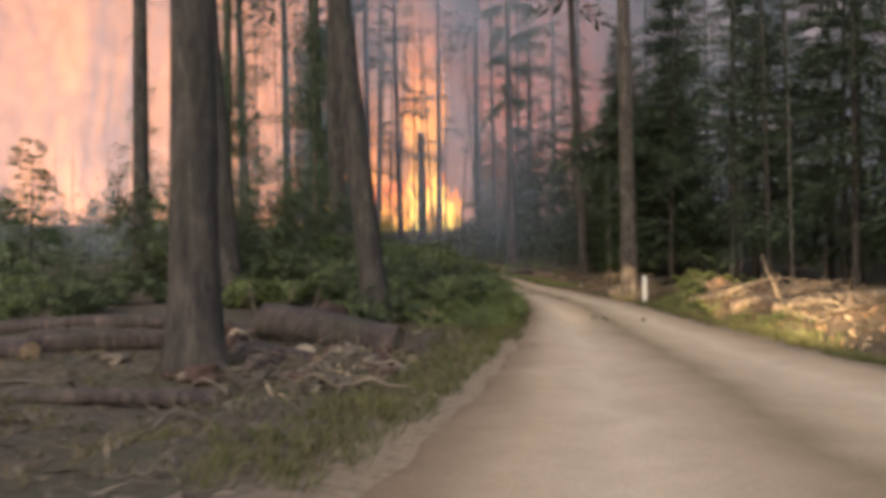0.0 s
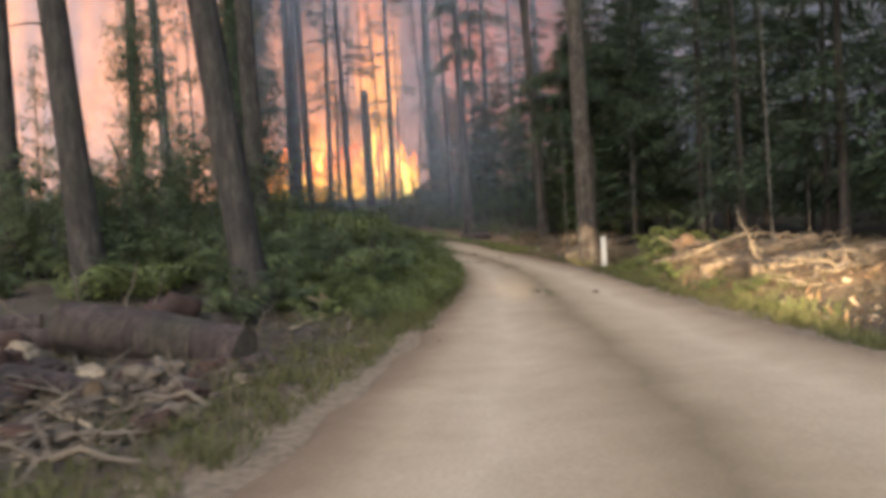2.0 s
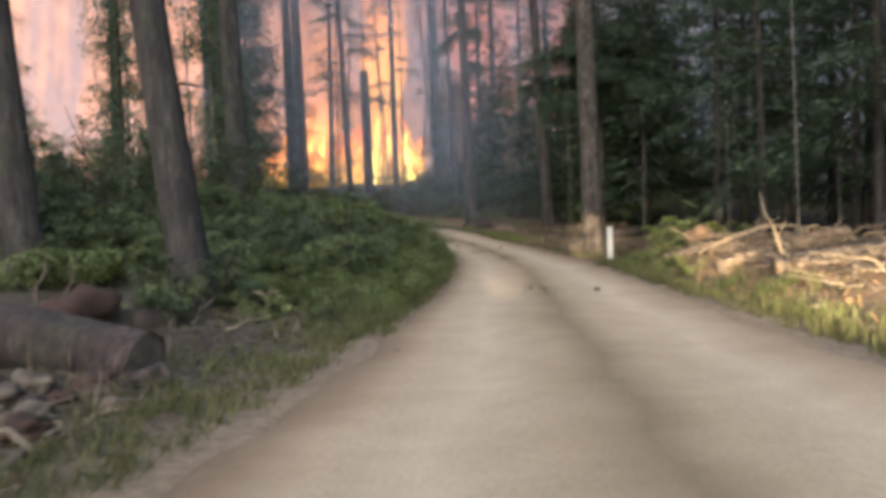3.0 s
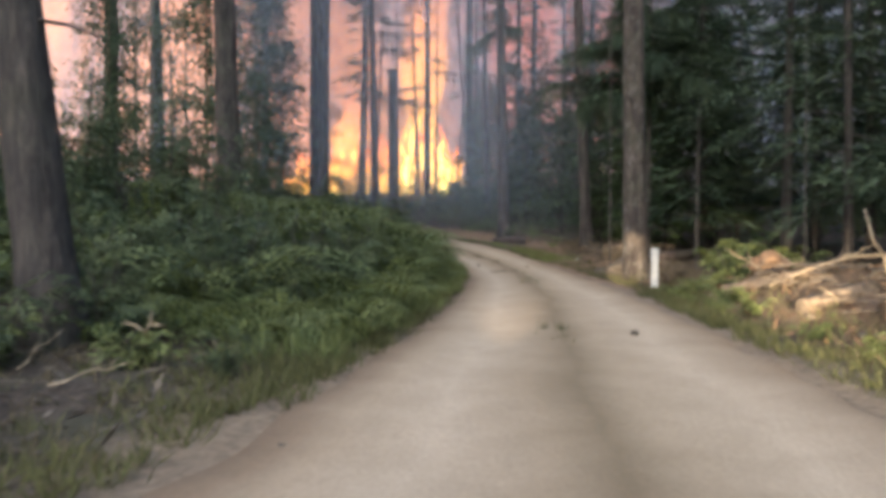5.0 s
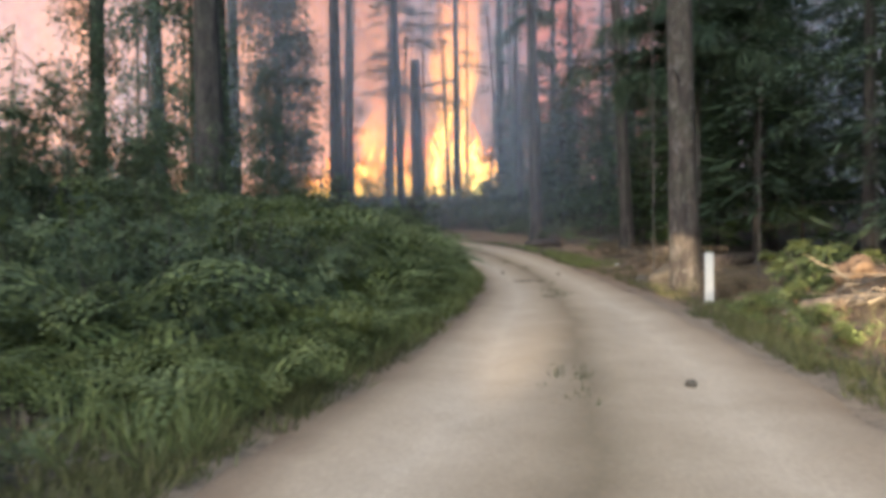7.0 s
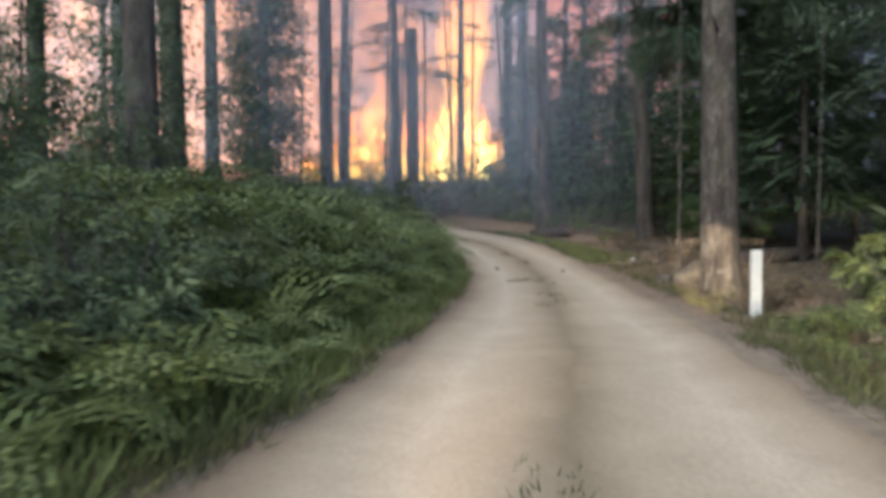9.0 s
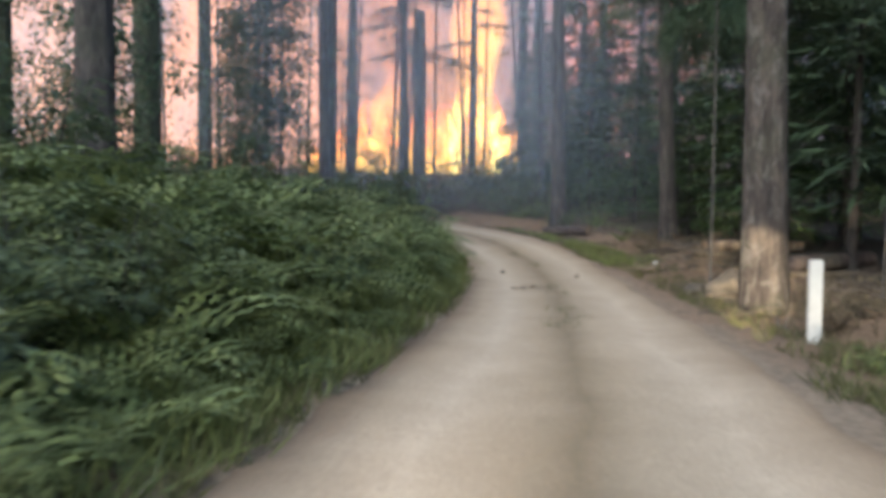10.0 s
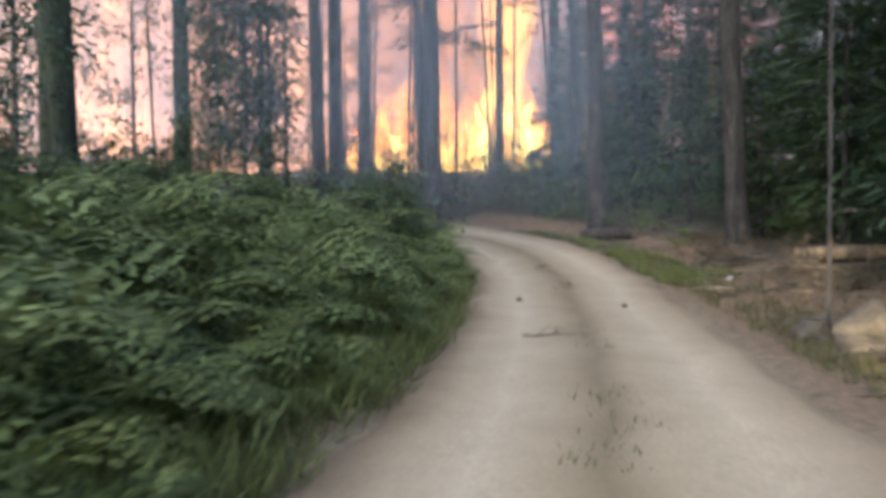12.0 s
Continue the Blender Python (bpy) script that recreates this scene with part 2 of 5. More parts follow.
def flame_material(name, strength, tones, most=1.0):
    m, nt, bsdf, out = nodes_of(name)
    uv = nt.nodes.new("ShaderNodeUVMap")
    sep = nt.nodes.new("ShaderNodeSeparateXYZ")
    nt.links.new(uv.outputs[0], sep.inputs[0])
    lick = noise_tex(nt, 1.3, 8, 0.78, coords(nt, "Object", (2.4, 2.4, 0.85)), 2.2)
    h = math_node(nt, "ADD", sep.outputs[1], math_node(nt, "MULTIPLY", math_node(nt, "SUBTRACT", lick, 0.5), 0.9))
    col = ramp(nt, h, list(zip((0.0, 0.35, 0.7, 1.0), tones)))
    em = nt.nodes.new("ShaderNodeEmission")
    nt.links.new(col, em.inputs[0])
    em.inputs[1].default_value = strength
    if most == 1.0:
        nt.links.new(em.outputs[0], out.inputs[0])
        return m
    edge = ramp(nt, sep.outputs[0], [(0.0, (0, 0, 0)), (0.3, (1, 1, 1)), (0.7, (1, 1, 1)), (1.0, (0, 0, 0))])
    cover = ramp(nt, math_node(nt, "SUBTRACT", math_node(nt, "MULTIPLY", lick, 1.9), h), [(0.25, (0, 0, 0)), (0.62, (most, most, most))])
    tr = nt.nodes.new("ShaderNodeBsdfTransparent")
    mx = nt.nodes.new("ShaderNodeMixShader")
    nt.links.new(mixed(nt, 1.0, cover, edge, "MULTIPLY"), mx.inputs[0])
    nt.links.new(tr.outputs[0], mx.inputs[1])
    nt.links.new(em.outputs[0], mx.inputs[2])
    nt.links.new(mx.outputs[0], out.inputs[0])
    return m


def smoke_material():
    m, nt, bsdf, out = nodes_of("thin_smoke")
    n = noise_tex(nt, 0.07, 5, 0.6, coords(nt, "Object", (1, 1, 1.2)), 0.9)
    uv = nt.nodes.new("ShaderNodeUVMap")
    sep = nt.nodes.new("ShaderNodeSeparateXYZ")
    nt.links.new(uv.outputs[0], sep.inputs[0])
    rise = ramp(nt, sep.outputs[1], [(0.0, (0, 0, 0)), (0.16, (1, 1, 1)), (0.7, (1, 1, 1)), (1.0, (0, 0, 0))])
    rise = mixed(nt, 1.0, rise, ramp(nt, sep.outputs[0], [(0.0, (0, 0, 0)), (0.25, (0.5, 0.5, 0.5)), (0.46, (0.7, 0.7, 0.7)), (0.57, (1, 1, 1)), (0.66, (0.62, 0.62, 0.62)), (0.8, (0.35, 0.35, 0.35)), (1.0, (0, 0, 0))]), "MULTIPLY")
    cover = math_node(nt, "MULTIPLY", ramp(nt, n, [(0.32, (0.02, 0.02, 0.02)), (0.7, (0.42, 0.42, 0.42))]), rise)
    bsdf.inputs["Base Color"].default_value = (0.44, 0.53, 0.66, 1)
    bsdf.inputs["Roughness"].default_value = 1.0
    bsdf.inputs["Specular IOR Level"].default_value = 0.0
    tl = nt.nodes.new("ShaderNodeBsdfTranslucent")
    tl.inputs[0].default_value = (0.44, 0.53, 0.66, 1)
    half = nt.nodes.new("ShaderNodeMixShader")
    half.inputs[0].default_value = 0.4
    nt.links.new(bsdf.outputs[0], half.inputs[1])
    nt.links.new(tl.outputs[0], half.inputs[2])
    tr = nt.nodes.new("ShaderNodeBsdfTransparent")
    mx = nt.nodes.new("ShaderNodeMixShader")
    nt.links.new(cover, mx.inputs[0])
    nt.links.new(tr.outputs[0], mx.inputs[1])
    nt.links.new(half.outputs[0], mx.inputs[2])
    nt.links.new(mx.outputs[0], out.inputs[0])
    return m


FLOOR = ground_material()
ROAD = road_material()
GLOW = glow_material()
FLAME = flame_material("flame", 1.6, [(1.0, 0.55, 0.1), (1.0, 0.42, 0.08), (1.0, 0.2, 0.06), (0.8, 0.15, 0.07)])
CORE = flame_material("flame_core", 2.6, [(1.0, 0.75, 0.2), (1.0, 0.62, 0.12), (1.0, 0.45, 0.08), (1.0, 0.26, 0.06)])
PLUME = flame_material("flame_plume", 1.6, [(1.0, 0.5, 0.1), (1.0, 0.38, 0.09), (1.0, 0.28, 0.09), (0.95, 0.22, 0.1)], 0.9)
SMOKE = smoke_material()
rng = np.random.default_rng(7)


# ---- mesh helpers ----
def fast_mesh(name, V, F, material, smooth=False, uv=None):
    me = bpy.data.meshes.new(name)
    V = np.asarray(V, float)
    F = [np.asarray(f, int) for f in F if len(f)]
    loops = np.concatenate([f.ravel() for f in F]).astype(np.int32)
    sizes = np.concatenate([np.full(len(f), f.shape[1]) for f in F])
    me.vertices.add(len(V))
    me.vertices.foreach_set("co", V.ravel())
    me.loops.add(len(loops))
    me.loops.foreach_set("vertex_index", loops)
    me.polygons.add(len(sizes))
    me.polygons.foreach_set("loop_start", np.r_[0, np.cumsum(sizes)[:-1]].astype(np.int32))
    if smooth:
        me.polygons.foreach_set("use_smooth", np.ones(len(sizes), bool))
    if uv is not None:
        me.uv_layers.new(name="UVMap").data.foreach_set("uv", np.asarray(uv, float)[loops].ravel())
    me.update(calc_edges=True)
    me.materials.append(material)
    return me


def thing(name, label, category, group="", kind="", at=(0, 0, 0), turn=0.0):
    ob = new(name)
    ob.matrix_world = pose(*at, 0, 0, turn)
    return tagged(ob, label, category, group, kind)


def piece(name, mesh, parent, label="", at=None):
    """One mesh as a part of a thing; at is its pose under the parent."""
    ob = new(name, mesh)
    ob.parent = parent
    if at is not None:
        ob.matrix_basis = at
    return tagged(ob, label)


class Soup:
    """Vertices and faces gathered into one mesh."""

    def __init__(self):
        self.V, self.F, self.n = [], {3: [], 4: []}, 0

    def add(self, V, *faces):
        self.V.append(np.asarray(V, float))
        for f in faces:
            f = np.asarray(f, int)
            if len(f):
                self.F[f.shape[1]].append(f + self.n)
        self.n += len(V)

    def mesh(self, name, material, smooth=False):
        return fast_mesh(name, np.concatenate(self.V), [np.concatenate(f) for f in self.F.values() if f], material, smooth)


def unit(v):
    return v / np.maximum(np.linalg.norm(v, axis=-1, keepdims=True), 1e-9)


def tube(path, radii, sides=8, rough=0.0, r=None, caps=True):
    """A round rod along a path; rough makes the section uneven."""
    path = np.asarray(path, float)
    n = len(path)
    radii = np.broadcast_to(np.asarray(radii, float), (n,))
    tang = unit(np.gradient(path, axis=0))
    ref = np.array([1.0, 0, 0]) if abs(tang[:, 0]).mean() < 0.7 else np.array([0, 0, 1.0])
    a = unit(np.cross(tang, ref))
    b = np.cross(tang, a)
    ang = np.linspace(0, 2 * np.pi, sides, endpoint=False)
    k = np.ones((n, sides))
    if rough:
        r = r or rng
        lobes = r.normal(0, rough, (1, sides))
        k = k + lobes + r.normal(0, rough * 0.45, (n, sides))
    V = path[:, None] + (radii[:, None] * k)[..., None] * (np.cos(ang)[None, :, None] * a[:, None] + np.sin(ang)[None, :, None] * b[:, None])
    i = np.arange(n - 1)[:, None] * sides
    j = np.arange(sides)[None]
    jn = (j + 1) % sides
    q = np.stack([i + j, i + jn, i + sides + jn, i + sides + j], -1).reshape(-1, 4)
    V = V.reshape(-1, 3)
    tris = np.zeros((0, 3), int)
    if caps:
        V = np.r_[V, path[:1], path[-1:]]
        c0, c1 = n * sides, n * sides + 1
        j = np.arange(sides)
        jn = (j + 1) % sides
        last = (n - 1) * sides
        tris = np.r_[np.stack([jn, j, np.full(sides, c0)], -1), np.stack([last + j, last + jn, np.full(sides, c1)], -1)]
    return V, q, tris


def blades(P, D, S, length, width, mid=0.45):
    """Leaves as four-cornered blades from P along D, S to the side."""
    length = np.broadcast_to(length, (len(P),))[:, None]
    width = np.broadcast_to(width, (len(P),))[:, None]
    V = np.stack([P, P + D * length * mid + S * width / 2, P + D * length, P + D * length * mid - S * width / 2], 1).reshape(-1, 3)
    q = np.arange(len(P) * 4).reshape(-1, 4)
    return V, q


def sprays(P, D, L, leaf, width, pairs, droop, g):
    """Feathered twigs from P along D: leaflets in pairs joined to a thin rib, so that each twig is one piece."""
    n, up = len(P), np.array([0, 0, 1.0])
    L = np.broadcast_to(L, (n,))[:, None, None]
    s = np.linspace(0.1, 1, pairs)[None, :, None]
    side = unit(np.cross(D, up + g.normal(0, 0.35, (n, 3))))[:, None]
    rib = P[:, None] + D[:, None] * L * s - up * (droop * L * s ** 1.8)
    tang = unit(D[:, None] - up * (1.8 * droop * s ** 0.8))
    size = leaf * (0.45 + 0.75 * np.sin(np.pi * (0.12 + 0.8 * s))) * L / L.mean()
    V = [rib, rib + np.array([0, 0, 0.008])]
    for sgn in (-1, 1):
        d = unit(side * sgn * 0.85 + tang * 0.6 - up * 0.25 + g.normal(0, 0.16, (n, pairs, 3)))
        half = rib + d * size * 0.5
        V += [half + tang * width * size, rib + d * size, half - tang * width * size]
    V = np.stack(V, 2)
    base = np.arange(n * pairs).reshape(n, pairs) * 8
    q = [np.stack([base, base + 2 + 3 * i, base + 3 + 3 * i, base + 4 + 3 * i], -1).reshape(-1, 4) for i in (0, 1)]
    q.append(np.stack([base[:, :-1], base[:, 1:], base[:, 1:] + 1, base[:, :-1] + 1], -1).reshape(-1, 4))
    return V.reshape(-1, 3), np.concatenate(q)


# ---- the lie of the land ----
LEFT_Y = [-40, 0, 7.8, 12.2, 15, 19, 22.5, 27, 31, 36, 42, 47, 50, 53, 56, 60, 70]
LEFT_X = [-6.5, -1.6, -0.1, 0.73, 1.15, 1.65, 2.15, 2.5, 2.6, 2.4, 1.7, 0.7, -0.4, -2.2, -5.0, -10, -24]
RIGHT_Y = [-40, 0, 12.7, 22, 28, 32, 37, 42, 47, 51, 54, 57, 61, 65, 75]
RIGHT_X = [1.5, 6.4, 6.35, 6.25, 6.1, 5.95, 5.65, 5.4, 4.75, 3.7, 2.5, 0.2, -4.5, -10, -24]


def heap_rise(x, y):
    """The low bank under the branch heap, 0 to 1."""
    a, b = (x - 9.4) / 2.2, (y - 23.2) / 6.2
    return np.clip(1 - a * a, 0, 1) * np.clip(1 - b ** 4, 0, 1)


def land(x, y):
    x, y = np.asarray(x, float), np.asarray(y, float)
    z = np.interp(y, [-60, 0, 15, 21, 25, 35, 45, 55, 70, 90, 120, 300], [0, 0, 0, 0.12, 0.25, 0.4, 0.62, 1.3, 3.2, 5.8, 7, 7])
    l, r = np.interp(y, LEFT_Y, LEFT_X), np.interp(y, RIGHT_Y, RIGHT_X)
    dl, dr = np.maximum(l - x, 0), np.maximum(x - r, 0)
    z = z + 0.65 * (1 - np.exp(-dl / 4.0)) * np.clip((y - 14) / 14, 0.15, 1) + 0.45 * (1 - np.exp(-np.maximum(dr - 1.8, 0) / 3.0)) - 0.14 * np.exp(-((dr - 1.4) / 0.8) ** 2) * (dr > 0)
    off = np.clip((dl + dr) / 1.5, 0, 1)
    lumps = 0.0 * x
    for k in range(12):
        a, w = 2.4 * k + 0.3, 0.35 * 1.27 ** k
        lumps = lumps + 0.055 / (1 + 0.25 * k) * np.sin(w * (np.cos(a) * x + np.sin(a) * y) + 1.9 * k + 0.9 * np.sin(0.31 * w * (np.cos(a + 1.3) * x + np.sin(a + 1.3) * y)))
    f = heap_rise(x, y)
    z = z + 0.38 * np.exp(-((x - 7.6) / 0.9) ** 2 - ((y - 41.2) / 2.6) ** 2) * np.clip(dr / 0.8, 0, 1)
    return z + off * lumps + f * (0.32 + 0.12 * np.sin(4.1 * x + 1.7 * y) * np.sin(2.9 * y - x))


def build_ground():
    def axis(a, b, step, far):
        core = np.arange(a, b + step / 2, step)
        out = far * (np.linspace(0, 1, 14)[1:] ** 2.2)
        return np.r_[(a - out)[::-1], core, b + out]
    xs, ys = axis(-26, 26, 0.4, 900), axis(-10, 80, 0.4, 900)
    X, Y = np.meshgrid(xs, ys)
    Z = land(X, Y)
    l, r = np.interp(Y, LEFT_Y, LEFT_X), np.interp(Y, RIGHT_Y, RIGHT_X)
    inside = np.clip(np.minimum(X - l, r - X) / 0.5, 0, 1) * (Y > -38) * (Y < 69)
    Z = Z - 0.09 * inside
    n, k = X.shape
    idx = np.arange(n * k).reshape(n, k)
    q = np.stack([idx[:-1, :-1], idx[:-1, 1:], idx[1:, 1:], idx[1:, :-1]], -1).reshape(-1, 4)
    tagged(new("ground", fast_mesh("ground", np.stack([X, Y, Z], -1).reshape(-1, 3), [q], FLOOR, True, np.stack([np.clip(np.maximum(l - X, X - r) / 2.0, 0, 1), np.maximum(heap_rise(X, Y), 0.9 * np.exp(-((X - r - 1.5) / 1.7) ** 2) * (X > r) * np.clip((Y - 24) / 6, 0, 1) * (Y < 60))], -1).reshape(-1, 2))), "forest floor of brown litter and patchy moss", "ground", kind="structure")
    ys = np.arange(-38, 69, 0.35)
    us = np.linspace(0, 1, 25)
    l, r = np.interp(ys, LEFT_Y, LEFT_X), np.interp(ys, RIGHT_Y, RIGHT_X)
    wav = 0.05 * np.sin(ys * 0.83) + 0.05 * np.sin(ys * 2.1 + 1) + 0.06 * np.sin(ys * 3.37 + np.sin(ys))
    side = np.abs(2 * us - 1) ** 6
    X = (l[:, None] + wav[:, None] * side) * (1 - us) + (r[:, None] + wav[::-1, None] * side) * us
    Y = np.broadcast_to(ys[:, None], X.shape)
    rut = -0.035 * (np.exp(-((us - 0.26) / 0.09) ** 2) + np.exp(-((us - 0.76) / 0.09) ** 2))
    Z = land(np.clip(X, l[:, None] + 0.01, r[:, None] - 0.01), Y) + 0.03 + rut[None]
    edge = np.clip(np.minimum(us, 1 - us) / 0.05, 0, 1)
    Z = Z - 0.1 * (1 - edge)[None]
    n, k = X.shape
    idx = np.arange(n * k).reshape(n, k)
    q = np.stack([idx[:-1, :-1], idx[:-1, 1:], idx[1:, 1:], idx[1:, :-1]], -1).reshape(-1, 4)
    uv = np.stack([np.broadcast_to(us, X.shape), Y / 4], -1).reshape(-1, 2)
    tagged(new("road", fast_mesh("road", np.stack([X, Y, Z], -1).reshape(-1, 3), [q], ROAD, True, uv)), "dusty tan dirt road with two wheel tracks", "road", kind="structure")


build_ground()


# ---- backdrop and fire ----
def build_backdrop():
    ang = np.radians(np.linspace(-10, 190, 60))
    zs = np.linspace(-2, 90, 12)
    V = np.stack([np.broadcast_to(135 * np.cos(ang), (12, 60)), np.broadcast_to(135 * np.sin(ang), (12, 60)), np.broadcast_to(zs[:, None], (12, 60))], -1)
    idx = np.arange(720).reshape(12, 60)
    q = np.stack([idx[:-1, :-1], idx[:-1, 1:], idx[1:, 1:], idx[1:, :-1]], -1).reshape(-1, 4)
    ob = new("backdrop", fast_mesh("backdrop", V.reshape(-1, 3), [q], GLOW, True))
    tagged(ob, "smoke backdrop with the fire's peach and pink glow painted in", "smoke", kind="structure")


build_backdrop()


def flame_mesh(h, r, seed, material, tongues=11):
    """A tuft of flame: many thin, wavering tongues of uneven height."""
    g = np.random.default_rng(seed)
    n, k = 8, 5
    v = np.linspace(0, 1, n)
    ang = np.linspace(0, 2 * np.pi, k, endpoint=False)
    V, F, UV = [], [], []
    for i in range(tongues):
        d, a = r * g.uniform(0, 1) ** 0.6, g.uniform(0, 6.283)
        hh = h * g.uniform(0.3, 1.0) * (1.1 - 0.5 * d / r)
        w = hh * g.uniform(0.05, 0.1) + 0.05
        ph = g.uniform(0, 6.3, 2)
        rad = w * (0.5 + 1.3 * v) * (1 - v) ** 0.7 * (1 + 0.25 * np.sin(9 * v + ph[0])) + 0.01
        cx = d * np.cos(a) + 1.4 * w * np.sin(6 * v + ph[1]) * v
        cy = d * np.sin(a) + 1.0 * w * np.cos(5 * v + ph[0]) * v
        V.append(np.stack([cx[:, None] + rad[:, None] * np.cos(ang), cy[:, None] + rad[:, None] * np.sin(ang), np.broadcast_to((hh * v)[:, None], (n, k))], -1).reshape(-1, 3))
        UV.append(np.stack([np.broadcast_to(ang / 6.283, (n, k)), np.broadcast_to((hh / h * v)[:, None], (n, k))], -1).reshape(-1, 2))
        p, j = np.arange(n - 1)[:, None] * k, np.arange(k)[None]
        jn = (j + 1) % k
        F.append(np.stack([p + j, p + jn, p + k + jn, p + k + j], -1).reshape(-1, 4) + i * n * k)
    return fast_mesh("flame", np.concatenate(V), [np.concatenate(F)], material, True, np.concatenate(UV))


def plume_mesh(h, r, seed):
    """A tall billowing sheet of flame, bowed towards the road."""
    g = np.random.default_rng(seed)
    n, k = 44, 16
    v = np.linspace(0, 1, n)[:, None]
    u = np.linspace(0, 1, k)[None]
    ph = g.uniform(0, 6.3, 4)
    wide = r * (0.75 + 0.35 * v + 0.22 * np.sin(11 * v + ph[0]) + 0.14 * np.sin(23 * v + ph[1]))
    a = np.pi * (1 + u)
    X = wide * np.cos(a) + 0.6 * r * np.sin(5 * v + ph[2]) * v
    Y = 0.7 * wide * np.sin(a) + 0.15 * r * np.sin(14 * v + 7 * u + ph[3])
    V = np.stack([X, Y, np.broadcast_to(h * v, X.shape)], -1).reshape(-1, 3)
    idx = np.arange(n * k).reshape(n, k)
    q = np.stack([idx[:-1, :-1], idx[:-1, 1:], idx[1:, 1:], idx[1:, :-1]], -1).reshape(-1, 4)
    uv = np.stack([np.broadcast_to(u, (n, k)), np.broadcast_to(v, (n, k))], -1).reshape(-1, 2)
    return fast_mesh("flame_column", V, [q], PLUME, True, uv)


def build_fire():
    kinds = [flame_mesh(h, r, 20 + i, FLAME) for i, (h, r) in enumerate([(6.5, 1.5), (5.2, 1.4), (4.2, 1.4), (7.5, 1.3), (3.4, 1.2)])]
    fire = thing("forest_fire", "blazing orange and yellow fire on the forest floor", "fire", at=(-3, 86, float(land(-3, 86))))

    def lie(x, y):
        return float(land(x - 3, y + 86) - land(-3, 86)) - 0.2

    for i in range(120):
        x = rng.uniform(-10.5, 3.6) if i % 2 else min(rng.normal(-1.5, 3.6), 3.4)
        y = rng.uniform(-5, 8)
        s = rng.uniform(0.5, 1.15) * (0.9 if x < -2.5 else 1.05)
        piece("flame", kinds[i % 5], fire, at=pose(x, y, lie(x, y), 0, 0, rng.uniform(0, 360)) @ Matrix.Diagonal((s * rng.uniform(0.7, 1.1), s * rng.uniform(0.7, 1.1), s, 1)))
    heart = [flame_mesh(h, r, 80 + i, CORE) for i, (h, r) in enumerate([(6.8, 1.25), (5.4, 1.15), (4.3, 1.0)])]
    for i, (x, y, s) in enumerate(((1.5, -1, 1.45), (0.6, 1, 1.55), (2.3, 2, 1.15), (1.0, -3, 1.25), (2.8, -2, 0.8), (-0.4, 0, 0.8), (-4.6, -2, 0.9), (-5.4, -3, 0.7), (-7.0, -1, 0.8), (-6.0, 2, 0.85), (-9.0, 1, 0.7), (-8.2, -2, 0.6), (-2.6, 2, 0.8), (-3.4, -3, 0.6))):
        piece("flame", heart[i % 3], fire, "white-hot heart of the blaze", pose(x, y, lie(x, y), 0, 0, 77 * i) @ Matrix.Diagonal((s, s, s, 1)))
    for x, y, h, r, seed in ((1.3, 3, 34, 2.0, 60), (0.2, 5, 30, 1.5, 61), (-6.0, 5, 15, 2.2, 62)):
        piece("flame_column", plume_mesh(h, r, seed), fire, "tall column of orange flame", pose(x, y, -0.5))


build_fire()


# ---- trees ----
def trunk_mesh(h, r0, lean=(0.0, 0.0), seed=0, sides=16, flare=0.5, top=0.35, material=None, rings=26):
    g = np.random.default_rng(seed)
    z = h * np.linspace(0, 1, rings) ** 1.5
    z[0] = -0.35
    rad = r0 * (1 - (1 - top) * z / h) * (1 + flare * np.exp(-np.maximum(z, 0) / (1.6 * r0 + 0.15)))
    bend = 0.006 * h * np.sin(z / h * 3.0 + g.uniform(0, 6)) * (z / h)
    path = np.stack([lean[0] * z + bend, lean[1] * z + bend * 0.5, z], -1)
    V, q, t = tube(path, rad, sides, 0.045, g)
    return fast_mesh("trunk", V, [q, t], material or BARK, True)


def spray(P, D, length, g, droop, n, needle, out, steps=4, fine=1.0, thin=1.0):
    """One conifer bough: side twigs set with needle blades, hanging from its axis."""
    up = np.array([0, 0, 1.0])
    s = np.linspace(0, 1, n + 1)[1:]
    side = unit(np.cross(D, up))
    axis = P + D * (s * length)[:, None] - up * (droop * length * s ** 1.8)[:, None]
    for sgn in (-1, 1):
        tl = length * needle * (1.05 - s) * g.uniform(0.75, 1.2, n) + 0.08
        td = unit(D * 0.75 + side * sgn * 0.9 + up * g.uniform(-0.35, 0.05, (n, 1)))
        for k in range(steps):
            f = k / steps
            base = axis + td * (tl * f)[:, None] - up * (0.2 * tl * f ** 1.5)[:, None]
            bd = unit(td + g.normal(0, 0.25, (n, 3)) - up * 0.18)
            bs = unit(np.cross(bd, up + g.normal(0, 0.4, (n, 3))))
            out.add(*blades(base, bd, bs, fine * (tl * 1.7 / steps + 0.05), fine * thin * (0.5 * tl / steps + 0.032)))


def conifer_crown(h, base, radius, seed, boughs, material, n=10, droop=0.35, steps=4, fine=1.0, thin=1.0):
    g = np.random.default_rng(seed)
    out = Soup()
    for i in range(boughs):
        f = (i + g.uniform(0, 1)) / boughs
        z = base + (h - base) * f ** 0.9
        L = radius * (1 - f) ** 0.8 * g.uniform(0.55, 1.15) + 0.3
        a = g.uniform(0, 2 * np.pi)
        D = unit(np.array([np.cos(a), np.sin(a), 0.18 + 0.5 * f - 0.15]))
        spray(np.array([0.05 * np.cos(a), 0.05 * np.sin(a), z]), D, L, g, droop * g.uniform(0.6, 1.3), n, 0.5, out, steps, fine, thin)
    return out.mesh("crown", material)


